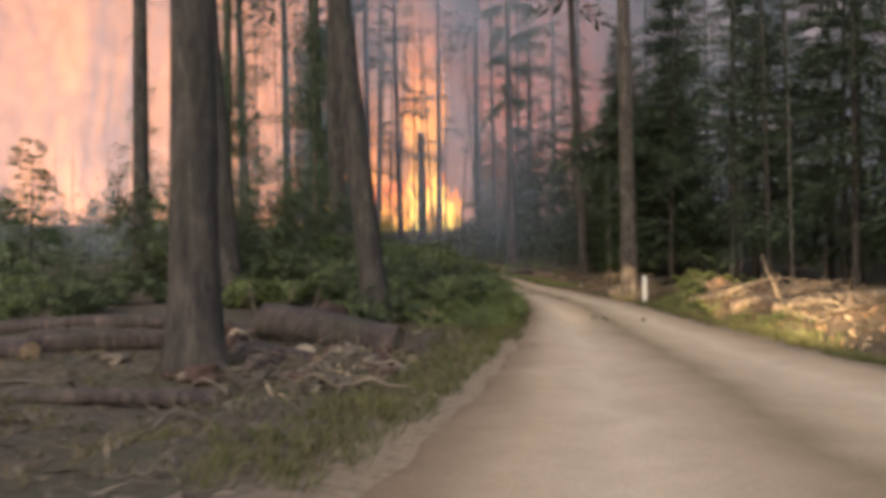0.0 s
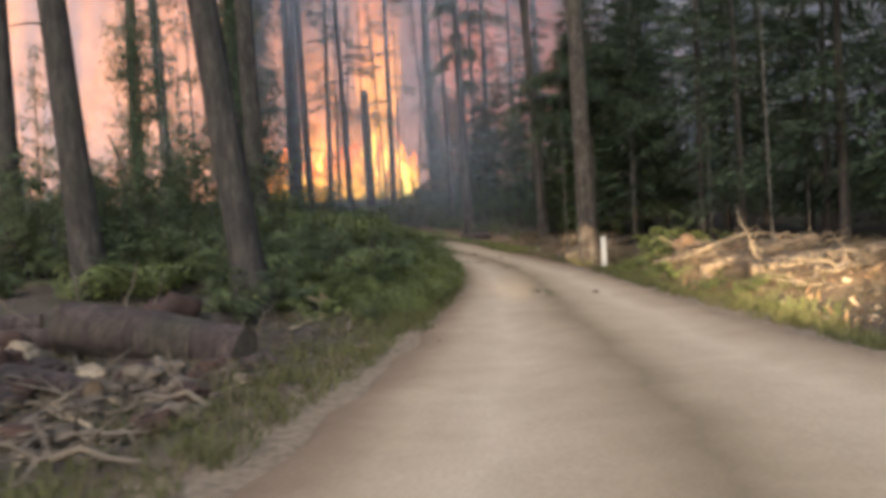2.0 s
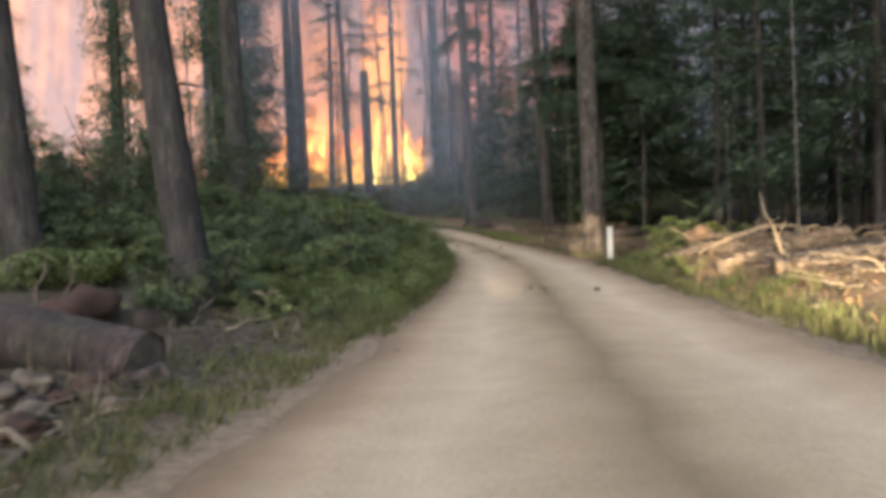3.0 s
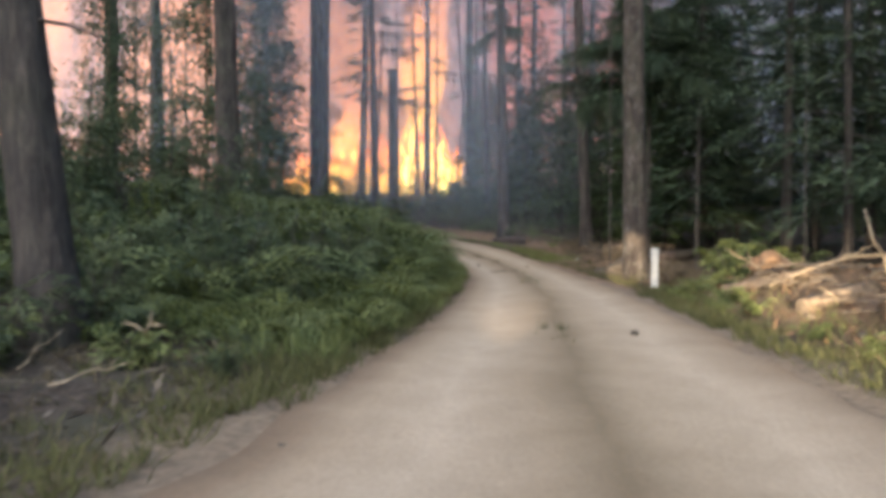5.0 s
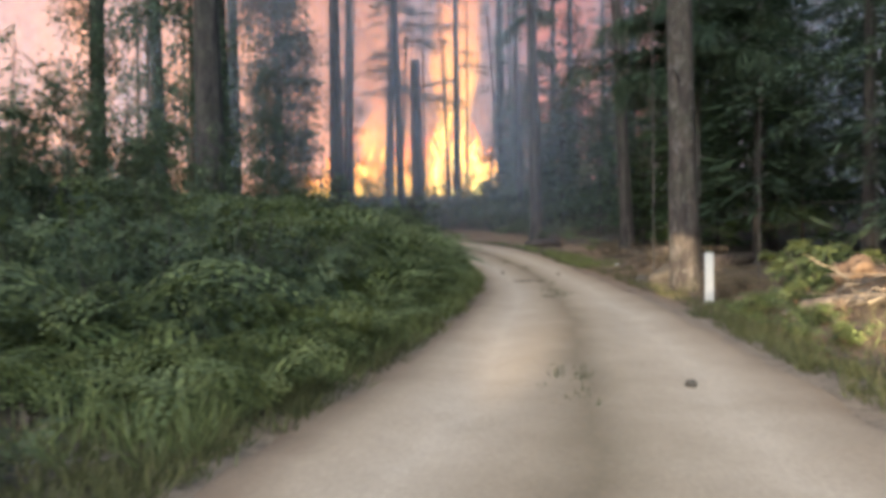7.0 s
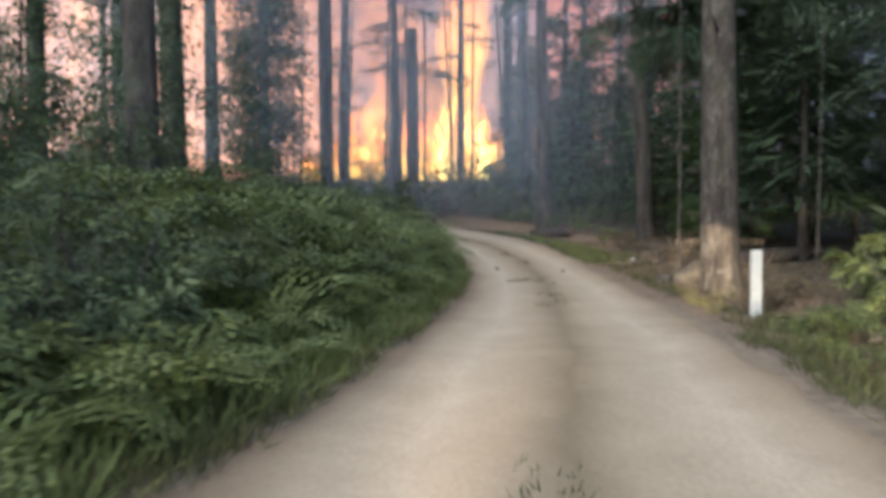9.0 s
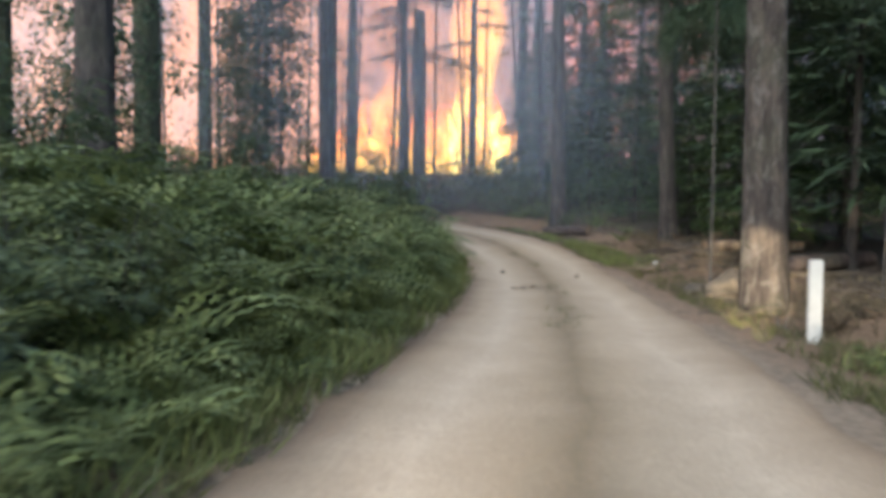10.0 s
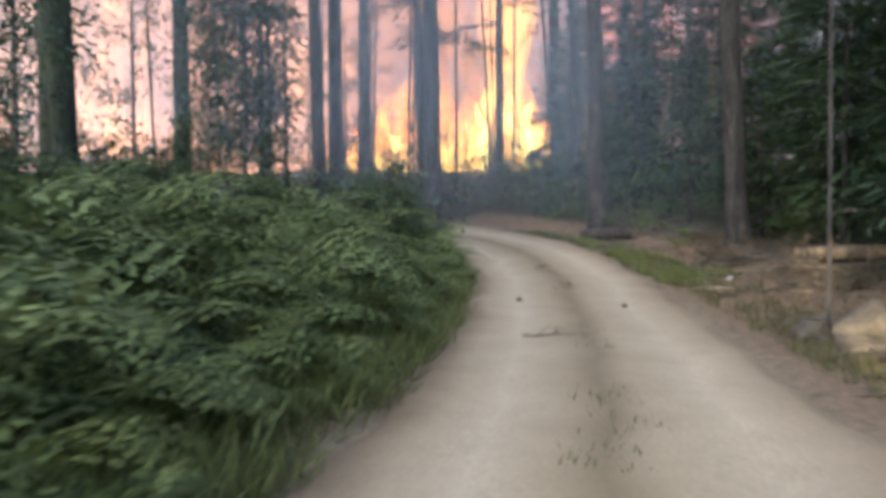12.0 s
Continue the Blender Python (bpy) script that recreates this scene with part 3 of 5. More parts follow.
def twig_mesh(name, L, r, seed, material, sides=6, kinks=5, wild=0.12, forks=3):
    """A crooked branch along +x with a few forks."""
    g = np.random.default_rng(seed)
    out = Soup()
    t = np.linspace(0, 1, kinks)
    p = np.stack([L * t, np.cumsum(g.normal(0, wild * L / kinks * 1.6, kinks)), np.cumsum(g.normal(0, wild * L / kinks, kinks))], -1)
    p -= p[0]
    out.add(*tube(p, r * (1 - 0.72 * t), sides, 0.06, g))
    for i in range(forks):
        k = int(g.integers(1, kinks - 1))
        d = unit(np.array([0.7, g.choice([-1, 1]) * g.uniform(0.4, 1), g.uniform(-0.3, 0.7)]))
        l = L * g.uniform(0.15, 0.4)
        q = np.stack([p[k], p[k] + d * l * 0.5, p[k] + d * l + g.normal(0, 0.05 * l, 3)])
        rk = r * (1 - 0.72 * t[k])
        out.add(*tube(q, [rk * 0.6, rk * 0.4, rk * 0.15], 5))
    return out.mesh(name, material, True)


DEAD_TWIGS = [twig_mesh("dead_branch", 1.3, 0.022, 310 + i, BARK) for i in range(4)]


SPRUCES = []
for i, (h, base, rad, nb, mat_) in enumerate([(15, 1.9, 3.0, 114, SPRUCE), (12, 1.7, 2.6, 100, SPRUCE), (18, 2.0, 3.4, 126, SPRUCE), (8, 0.8, 2.0, 80, SPRUCE_LIT), (4.5, 0.3, 1.4, 56, SPRUCE_LIT)]):
    SPRUCES.append((h, trunk_mesh(h, 0.007 * h + 0.025, (0.01, 0.0), 100 + i, 10, 0.3, 0.15), conifer_crown(h + 0.4, base, rad, 200 + i, nb, mat_, 8, 0.42, 3, 1.28, 0.44)))

SPRUCES.append((15, SPRUCES[0][1], conifer_crown(15.4, 1.7, 3.1, 230, 96, SPRUCE, 13, 0.46, 6, 1.05, 0.4)))
SPRUCES.append((10.1, trunk_mesh(10, 0.1, (0.004, 0.0), 106, 10, 0.3, 0.3, BARK_STEM), conifer_crown(10.4, 5.0, 2.4, 231, 44, SPRUCE, 14, 0.35, 7, 1.0, 0.5)))


BACK_CROWNS = {k: conifer_crown(SPRUCES[k][0] + 0.4, 1.6, 2.9, 240 + k, 62, SPRUCE, 6, 0.4, 2, 1.3, 0.7) for k in (0, 1, 2)}


def spruce(kind, x, y, s=1.0, turn=0.0, label="dark green spruce with boughs drooping low over a bare foot", group="spruces of the dense stand"):
    h, tm, cm = SPRUCES[kind]
    ob = thing("spruce_tree", label, "tree", group, at=(x, y, float(land(x, y))), turn=turn)
    ob.scale = (s, s, s)
    piece("trunk", tm, ob)
    piece("crown", BACK_CROWNS[kind] if kind in BACK_CROWNS and x > 16 else cm, ob)
    for i in range(7 if h > 10 else 2):
        piece("dead_branch", DEAD_TWIGS[i % 4], ob, "bare dead branch", pose(0, 0, rng.uniform(0.08, 0.28) * h, 0, rng.uniform(-15, 25), rng.uniform(0, 360)))
    return ob


TOP_CROWN = [conifer_crown(12, 0, 3.6, 400, 44, SPRUCE, 6, 0.5, 3), conifer_crown(12, 0, 2.8, 401, 38, SPRUCE, 6, 0.45, 3)]
FAR_TRUNKS = [trunk_mesh(26, 0.25, (0.01 * (i - 2), 0.0), 500 + i, 9, 0.35, 0.3) for i in range(4)]
FAR_CROWN = [conifer_crown(26, 9, 2.4, 420, 34, SPRUCE, 8, 0.6, 3, 0.95), conifer_crown(26, 13, 2.0, 421, 26, SPRUCE, 8, 0.6, 3, 0.95)]


def tall_tree(x, y, dia, h=27, lean=(0, 0), seed=0, label="tall conifer with a straight dark furrowed trunk", stubs=6, crown=0, crown_at=0.55, material=None, group="tall trunks by the road", flare=0.45):
    ob = thing("tall_tree", label, "tree", group, at=(x, y, float(land(x, y)) - 0.02))
    piece("trunk", trunk_mesh(h, dia / 2, lean, seed, 18, flare, 0.35, material), ob)
    g = np.random.default_rng(seed + 1)
    for i in range(stubs):
        z = g.uniform(3, h * 0.5)
        a = g.uniform(0, 6.283)
        L = g.uniform(0.4, 1.3)
        c = np.array([lean[0] * z, lean[1] * z, z])
        d = np.array([np.cos(a), np.sin(a), g.uniform(-0.3, 0.3)])
        piece("branch_stub", fast_mesh("branch_stub", *(lambda V, q, t: (V, [q, t]))(*tube([c + d * dia * 0.3, c + d * L * 0.6, c + d * L + np.array([0, 0, -0.1])], [0.03, 0.02, 0.006], 6)), BARK), ob)
    z = h * crown_at
    piece("crown", TOP_CROWN[crown], ob, at=pose(lean[0] * z, lean[1] * z, z) @ Matrix.Diagonal((1, 1, (h * 1.03 - z) / 12, 1)))
    return ob


tall_tree(-3.34, 10.94, 0.66, 26, (-0.005, 0), 1, "very thick dark trunk standing among fallen debris")
tall_tree(-5.75, 22.2, 0.68, 27, (-0.085, 0), 2, "dark trunk leaning over the undergrowth")
tall_tree(-10.4, 28.6, 0.62, 26, (-0.02, 0), 3)
tall_tree(-1.49, 18.45, 0.56, 26, (-0.115, 0), 4, "dark trunk leaning away from the road, with flared base")
tall_tree(-4.3, 34.5, 0.78, 28, (-0.02, 0), 5, "thick dark trunk standing among the bushes")
tall_tree(-11.3, 47.5, 0.6, 27, (-0.02, 0), 6, "tall conifer with a mossy green trunk", material=BARK_MOSS)
tall_tree(-6.0, 40.0, 0.72, 27, (-0.015, 0), 7, "tall conifer with a mossy green trunk", material=BARK_MOSS)
tall_tree(-10.7, 40.9, 0.6, 27, (0.0, 0), 17, "grey-green trunk hazed by smoke", material=BARK_MOSS)
tall_tree(-9.9, 52.7, 0.62, 28, (-0.01, 0), 8, "grey-green trunk hazed by smoke", material=BARK_MOSS)
tall_tree(-4.6, 51.9, 0.48, 27, (-0.02, 0), 9)
tall_tree(-7.5, 68.3, 0.7, 28, (0, 0), 10)
tall_tree(-6.8, 60.9, 0.72, 28, (-0.01, 0), 11)
tall_tree(2.7, 65.2, 0.6, 28, (-0.01, 0), 14)
tall_tree(7.37, 33.0, 0.68, 28, (-0.008, 0), 15, "thick rough-barked trunk beside the white road post", material=BARK_ROUGH, flare=0.12)
tall_tree(7.95, 47.4, 0.52, 27, (-0.035, 0), 16)

def bough_mesh(L, seed, droop, rise):
    """A long dense conifer bough along +x, its twigs hanging in a fringe."""
    g = np.random.default_rng(seed)
    out = Soup()
    spray(np.zeros(3), unit(np.array([1.0, 0, rise])), L, g, droop, 24, 0.36, out, 6, 1.35, 0.75)
    s = np.linspace(0.12, 1, 80)
    P = unit(np.array([1.0, 0, rise])) * (s * L)[:, None] - np.array([0, 0, 1.0]) * (droop * L * s ** 1.8)[:, None]
    P = P + g.normal(0, 0.22, (80, 3)) * np.array([0.4, 1, 0.3])
    D = unit(np.array([0.35, 0, -1.0]) + g.normal(0, 0.35, (80, 3)))
    out.add(*sprays(P, D, g.uniform(0.35, 0.8, 80), 0.17, 0.1, 8, 0.1, g))
    t = np.linspace(0, 1, 7)
    out.add(*tube(unit(np.array([1.0, 0, rise])) * (t * L)[:, None] - np.array([0, 0, 1.0]) * (droop * L * t ** 1.8)[:, None], 0.05 * (1.1 - t), 5))
    return out.mesh("bough", SPRUCE)


ob = spruce(6, 8.8, 38.4, 1.0, 0, "spruce with long dark boughs reaching over the verge")
for i, (z, L, droop, rise, turn) in enumerate(((6.3, 3.75, 0.28, 0.12, 175), (7.1, 3.0, 0.3, 0.2, 192), (7.5, 2.1, 0.3, 0.2, 170), (5.7, 2.7, 0.3, 0.1, 205), (8.2, 1.5, 0.3, 0.25, 185), (8.9, 1.0, 0.3, 0.25, 170), (5.6, 2.6, 0.3, 0.1, 235), (6.6, 2.6, 0.3, 0.2, 262), (7.6, 1.8, 0.3, 0.2, 230), (6.2, 2.8, 0.35, 0.1, 300), (7.2, 2.3, 0.35, 0.2, 335), (5.9, 2.7, 0.35, 0.1, 10), (8.2, 1.4, 0.3, 0.2, 320), (5.3, 2.2, 0.3, 0.1, 180), (6.0, 2.6, 0.3, 0.1, 150))):
    piece("bough", bough_mesh(L, 460 + i, droop, rise), ob, "long dark needled bough", pose(0.004 * z, 0, z, 0, 0, turn))

ob = tall_tree(4.55, 55.0, 0.6, 28, (-0.02, 0), 13, "tall conifer with a few long drooping boughs", 8, 0, 0.68)
for i, (z, L, droop, rise, turn) in enumerate(((13.3, 3.2, 0.42, 0.3, -8), (15.2, 3.4, 0.12, 0.55, 6), (15.0, 2.6, 0.4, 0.2, -35), (17.6, 1.9, 0.3, 0.2, 10), (17.5, 1.6, 0.3, 0.1, 172), (11.3, 1.7, 0.45, -0.4, 184), (11.2, 1.0, 0.2, 0.25, -10), (9.4, 1.1, 0.3, 0.1, 20), (14.2, 1.2, 0.4, 0.1, 195), (18.6, 2.6, 0.4, 0.3, -20), (12.4, 1.3, 0.4, 0.1, 90), (16.2, 1.8, 0.4, 0.1, 120))):
    piece("bough", bough_mesh(L, 440 + i, droop, rise), ob, "dark drooping bough", pose(-0.02 * z, 0, z, 0, 0, turn))

snag = thing("dead_snag", "blackened broken-topped trunk against the fire", "dead tree", at=(-1.45, 55.4, float(land(-1.45, 55.4))))
piece("trunk", trunk_mesh(9.2, 0.31, (0, 0), 30, 14, 0.3, 0.75), snag)

for i in range(40):
    x, y = rng.uniform(-45, 24), rng.uniform(58, 84)
    if -16 < x < 6 and i % 3:
        continue
    k = i % 4
    turn, s, tall = rng.uniform(0, 360), rng.uniform(0.6, 1.15), rng.uniform(0.85, 1.1)
    if x < -16.5:
        continue
    ob = thing("tall_tree", "slim far trunk standing dark before the fire", "tree", "far trunks before the fire", at=(x, y, float(land(x, y))), turn=turn)
    ob.scale = (s, s, tall)
    piece("trunk", FAR_TRUNKS[k], ob)
    piece("crown", FAR_CROWN[i % 2], ob)

for i in range(20):
    x, y = -16 + 20 * (i + rng.uniform(0, 0.9)) / 20, rng.uniform(61, 80)
    ob = thing("slim_tree", "slim bare trunk black against the fire", "tree", "far trunks before the fire", at=(x, y, float(land(x, y))), turn=rng.uniform(0, 360))
    s = rng.uniform(0.28, 0.5)
    ob.matrix_world = pose(x, y, float(land(x, y)), rng.normal(0, 1.6), rng.normal(0, 1.6), rng.uniform(0, 360))
    ob.scale = (s, s, rng.uniform(0.7, 1.0))
    piece("trunk", FAR_TRUNKS[i % 4], ob)
    if i % 3 == 0:
        piece("crown", FAR_CROWN[i % 2], ob)

DROOPING = conifer_crown(24, 7, 4.0, 430, 22, SPRUCE, 18, 0.35, 9, 0.9)
for x, y, k in ((-3.2, 62.5, 0), (-0.4, 69.0, 1)):
    ob = thing("tall_tree", "slim conifer with long level drooping boughs", "tree", "far trunks before the fire", at=(x, y, float(land(x, y))), turn=130 * k)
    piece("trunk", FAR_TRUNKS[k], ob)
    piece("crown", DROOPING, ob)

SPOTS = [(10.8, 28.5, 5), (12.6, 24.5, 5), (11.6, 33.5, 5), (14.0, 29.5, 5), (13.2, 20.5, 5), (15.5, 24.0, 2), (10.6, 37.5, 1), (16.5, 33.0, 2), (14.2, 38.0, 0), (12.0, 43.5, 2), (16.5, 18.0, 0), (18.5, 28.0, 2), (19.5, 22.5, 0), (18.0, 38.0, 2), (10.6, 50.0, 0), (13.8, 48.5, 2), (17.0, 45.0, 0), (21.5, 33.0, 2), (9.0, 57.0, 1), (12.0, 56.5, 0), (6.6, 60.5, 1), (15.5, 56.0, 2), (9.8, 64.0, 0), (13.5, 64.0, 2), (8.8, 52.5, 3), (10.2, 47.5, 4), (12.4, 52.0, 3), (6.5, 63.0, 3), (8.4, 60.5, 3), (11.0, 60.0, 3), (9.0, 48.5, 4), (5.2, 60.0, 3), (12.5, 39.5, 3), (10.0, 42.5, 4), (13.0, 45.5, 3), (19.5, 52.0, 2), (6.2, 67.0, 3), (15.2, 14.0, 0), (18.0, 11.0, 2), (24.0, 27.0, 2), (9.6, 45.0, 3), (7.2, 57.5, 3), (4.0, 62.5, 3), (20.0, 60.0, 0), (14.0, 34.0, 5), (5.2, 62.0, 3), (3.7, 66.0, 3)]
for x, y, k in SPOTS:
    spruce(k, x + rng.uniform(-0.4, 0.4), y + rng.uniform(-0.4, 0.4), rng.uniform(0.85, 1.15), rng.uniform(0, 360))


# ---- smoke drifting between the trees ----
def smoke_veil(y0, seed, near=0.0):
    g = np.random.default_rng(seed)
    ph = g.uniform(0, 6.3, 4)
    xs, zs = np.linspace(-60, 45, 70), np.linspace(-1, 36, 16)
    X, Z = np.meshgrid(xs, zs)
    Y = y0 - near * np.clip((2.0 - X) / 8.0, 0, 1) + 1.6 * np.sin(0.11 * X + ph[0]) + 0.8 * np.sin(0.3 * X + 0.12 * Z + ph[1]) + 0.7 * np.sin(0.2 * Z + ph[2])
    Z = Z + land(X, Y)
    idx = np.arange(X.size).reshape(X.shape)
    q = np.stack([idx[:-1, :-1], idx[:-1, 1:], idx[1:, 1:], idx[1:, :-1]], -1).reshape(-1, 4)
    ob = new("smoke_drift", fast_mesh("smoke_drift", np.stack([X, Y, Z], -1).reshape(-1, 3), [q], SMOKE, True, np.stack([(X + 60) / 105, (Z - land(X, Y) + 1) / 37], -1).reshape(-1, 2)))
    tagged(ob, "thin blue-grey smoke hanging between the trunks", "smoke", "drifting smoke", "stuff")


for i, y0 in enumerate((50.5, 57.0, 64.5, 71.0)):
    smoke_veil(y0, 40 + i, (7.5, 6.0, 0, 0)[i])


# ---- undergrowth ----
def leaf_heap(h, r, leaves, seed, material, size=0.11, clumps=14, raw=False):
    """Loose leaves in clumps, for undergrowth that stays far off."""
    g = np.random.default_rng(seed)
    out = Soup()
    a = g.uniform(0, 6.283, clumps)
    rad = r * g.uniform(0.15, 0.95, clumps)
    tips = np.stack([np.cos(a) * rad, np.sin(a) * rad, h * g.uniform(0.25, 1.0, clumps) * (1 - 0.35 * rad / r)], -1)
    which = g.integers(0, clumps, leaves)
    P = tips[which] + g.normal(0, 1, (leaves, 3)) * np.array([0.2 * r, 0.2 * r, 0.1 * h])
    P[:, 2] = np.maximum(P[:, 2], 0.02)
    D = unit((P - np.array([0, 0, h * 0.4])) * np.array([1, 1, 0.3]) * 0.5 / r + g.normal(0, 0.6, (leaves, 3)) - np.array([0, 0, 0.15]))
    S = unit(np.cross(D, g.normal(0, 0.45, (leaves, 3)) + np.array([0, 0, 1.0])))
    out.add(*blades(P, D, S, g.uniform(0.6, 1.5, leaves) * size, g.uniform(0.22, 0.42, leaves) * size))
    return out if raw else out.mesh("foliage", material)


def shrub_mesh(h, r, seed, material, stems=15, twigs=9, leaf=0.1):
    """Arching stems from one foot, set with feathered twigs that spread level and hang at their tips."""
    g = np.random.default_rng(seed)
    out = Soup()
    for i in range(stems):
        a, reach, top = g.uniform(0, 6.283), r * g.uniform(0.25, 1.0), h * g.uniform(0.45, 1.0)
        top *= 1 - 0.3 * reach / r
        t = g.uniform(0.2, 1, twigs)
        t[0] = 1.0
        away = np.array([np.cos(a), np.sin(a), 0.0])
        P = away * (reach * t ** 1.5)[:, None] + np.array([0, 0, 1.0]) * (top * (1.25 * t - 0.25 * t ** 3))[:, None]
        D = unit(away * 0.7 + g.normal(0, 0.75, (twigs, 3)) * np.array([1, 1, 0.35]) + np.array([0, 0, 0.12]))
        out.add(*sprays(P, D, g.uniform(0.55, 1.1, twigs) * 0.3 * (0.6 + 0.22 * h), leaf * 1.2, 0.2, 4, 0.5, g))
        f = np.linspace(0, 1, 5)
        out.add(*tube(away * (reach * f ** 1.5)[:, None] + np.array([0, 0, 1.0]) * (top * (1.25 * f - 0.25 * f ** 3))[:, None], 0.014 * (1.15 - f), 3, caps=False))
    return out.mesh("foliage", material)


SHRUBS = [(shrub_mesh(1.6, 1.1, 600, SHRUB, 14, 10, 0.115), twig_mesh("stem", 1.36, 0.02, 650, BARK)), (shrub_mesh(2.3, 1.3, 601, SHRUB, 16, 11, 0.125), twig_mesh("stem", 1.95, 0.024, 651, BARK)), (shrub_mesh(1.0, 0.95, 602, BRACKEN, 13, 8, 0.13), twig_mesh("stem", 0.85, 0.017, 652, BARK)), (shrub_mesh(3.2, 1.5, 603, SHRUB, 18, 13, 0.135), twig_mesh("stem", 2.7, 0.028, 653, BARK)), (leaf_heap(5.5, 1.3, 760, 604, GUM, 0.19, 22), twig_mesh("stem", 4.7, 0.04, 654, BARK)), (shrub_mesh(1.9, 1.25, 605, WATTLE, 15, 10, 0.105), twig_mesh("stem", 1.6, 0.022, 655, BARK)), (shrub_mesh(3.6, 1.6, 606, WATTLE, 22, 15, 0.12), twig_mesh("stem", 3.0, 0.03, 656, BARK))]
FAR_SHRUBS = {0: leaf_heap(1.6, 1.2, 300, 610, SHRUB, 0.245, 14, True), 1: leaf_heap(2.3, 1.4, 340, 611, SHRUB, 0.28, 16, True), 2: leaf_heap(1.0, 1.0, 300, 612, BRACKEN, 0.2, 14, True), 3: leaf_heap(3.2, 1.6, 400, 613, SHRUB, 0.33, 20, True)}
FAR_GROWTH = {"SHRUB": Soup(), "BRACKEN": Soup()}


def shrub(kind, x, y, s=1.0):
    labels = ["leafy green roadside shrub in dense undergrowth", "tall leafy green shrub in dense undergrowth", "low bright green thicket beside the track", "tall dark green thicket", "slender sapling with hanging grey-green leaves", "bushy bright green wattle beside the road", "tall feathery wattle in the undergrowth"]
    turn, tall = rng.uniform(0, 360), rng.uniform(0.9, 1.15)
    if kind in FAR_SHRUBS and (y > 46 or x > 15 or x < -12):
        V = np.concatenate(FAR_SHRUBS[kind].V) * np.array([s, s, s * tall])
        c, w = math.cos(turn), math.sin(turn)
        V = V @ np.array([[c, w, 0], [-w, c, 0], [0, 0, 1]]) + np.array([x, y, float(land(x, y)) - 0.03])
        FAR_GROWTH["BRACKEN" if kind == 2 else "SHRUB"].add(V, *[np.concatenate(f) for f in FAR_SHRUBS[kind].F.values() if f])
        return
    ob = thing("sapling" if kind == 4 else "shrub", labels[kind], "sapling" if kind == 4 else "shrub", "roadside undergrowth", at=(x, y, float(land(x, y)) - 0.03), turn=turn)
    ob.scale = (s, s, s * tall)
    piece("foliage", SHRUBS[kind][0], ob)
    for i in range(1 if kind == 4 else 3):
        piece("stem", SHRUBS[kind][1], ob, at=pose(0, 0, -0.05, 0, -90 if kind == 4 else rng.uniform(-82, -60), 120 * i))


def open_floor(x, y):
    """The stretch of littered ground with logs, where little grows."""
    return y < 16.8 if x > -1.4 else y < 19.0 + 0.55 * (-1.4 - x) if x > -7 else y < 17


count = 0
while count < 150:
    y = rng.uniform(17, 66)
    l = float(np.interp(y, LEFT_Y, LEFT_X))
    d = 1.5 + rng.uniform(0, 1) ** 1.3 * 15
    x = l - d
    if open_floor(x, y):
        continue
    if d < 4.5 and y < 46:
        continue
    if d < 2.4:
        k, s_ = int(rng.choice([0, 2, 2])), rng.uniform(0.6, 0.85)
    elif y > 48:
        k, s_ = int(rng.choice([0, 1])), rng.uniform(0.75, 1.0)
    else:
        k, s_ = int(rng.choice([0, 0, 2])), rng.uniform(0.75, 1.05)
    shrub(k, x, y, s_)
    count += 1
for x, y, k, s_ in ((-0.5, 61.5, 1, 1.0), (3.6, 58.5, 0, 1.2), (5.4, 58.0, 1, 0.9), (1.8, 60.0, 1, 0.9), (6.8, 55.5, 0, 0.8), (-7.5, 61, 1, 1.0), (-4, 61.5, 1, 1.0), (1.0, 63.5, 3, 0.9), (2.6, 62.5, 1, 1.2), (-2.4, 64, 1, 1.0), (0.2, 66, 1, 1.2), (3.4, 67, 3, 1.0), (-5, 66, 1, 1.1), (5.0, 65.0, 3, 1.0), (2.0, 70, 1, 1.2), (-2, 71, 1, 1.1), (-6, 72, 1, 1.2), (6, 72, 3, 1.1), (-10, 70, 1, 1.2), (-14, 68, 1, 1.1), (-18, 64, 1, 1.1), (-21, 58, 1, 1.1), (-22, 50, 1, 1.1), (-20, 42, 1, 1.0), (-18, 35, 1, 0.9), (-16, 29, 1, 0.9), (-13, 24, 1, 0.9), (-11, 20, 0, 1.0), (-8.5, 18.5, 0, 1.1), (-13.5, 18, 1, 0.9), (4.7, 54.8, 0, 0.6), (3.7, 56.4, 0, 0.75), (2.3, 57.9, 0, 0.8), (5.6, 54.9, 0, 0.7), (0.7, 59.4, 1, 0.6), (-1.6, 60.9, 0, 0.9), (6.3, 53.6, 2, 0.7), (3.0, 57.4, 2, 0.7), (4.3, 56.6, 1, 0.55), (-3.2, 62.4, 1, 0.7)):
    shrub(k, x, y, s_)
for i in range(30):
    y = rng.uniform(22, 56)
    d = rng.uniform(1.3, 2.6) if y > 42 else rng.uniform(3.5, 8)
    x = float(np.interp(y, LEFT_Y, LEFT_X)) - d
    shrub(1, x, y, rng.uniform(0.85, 1.05) * (0.65 if 26.5 < y < 38 and d < 6 else 1.0))
for i in range(20):
    shrub(4, -14.5 + 0.8 * i + rng.uniform(-0.4, 0.4), rng.uniform(70, 78), rng.uniform(0.35, 0.85))
for i in range(26):
    shrub(4, -13 + 0.62 * i + rng.uniform(-0.4, 0.4), rng.uniform(70, 77), rng.uniform(0.2, 0.42))
for x, y, s_ in ((-5.2, 46, 0.7), (-3.6, 57, 0.8), (-14, 36, 0.9), (-9.0, 37, 0.6)):
    shrub(4, x, y, s_)
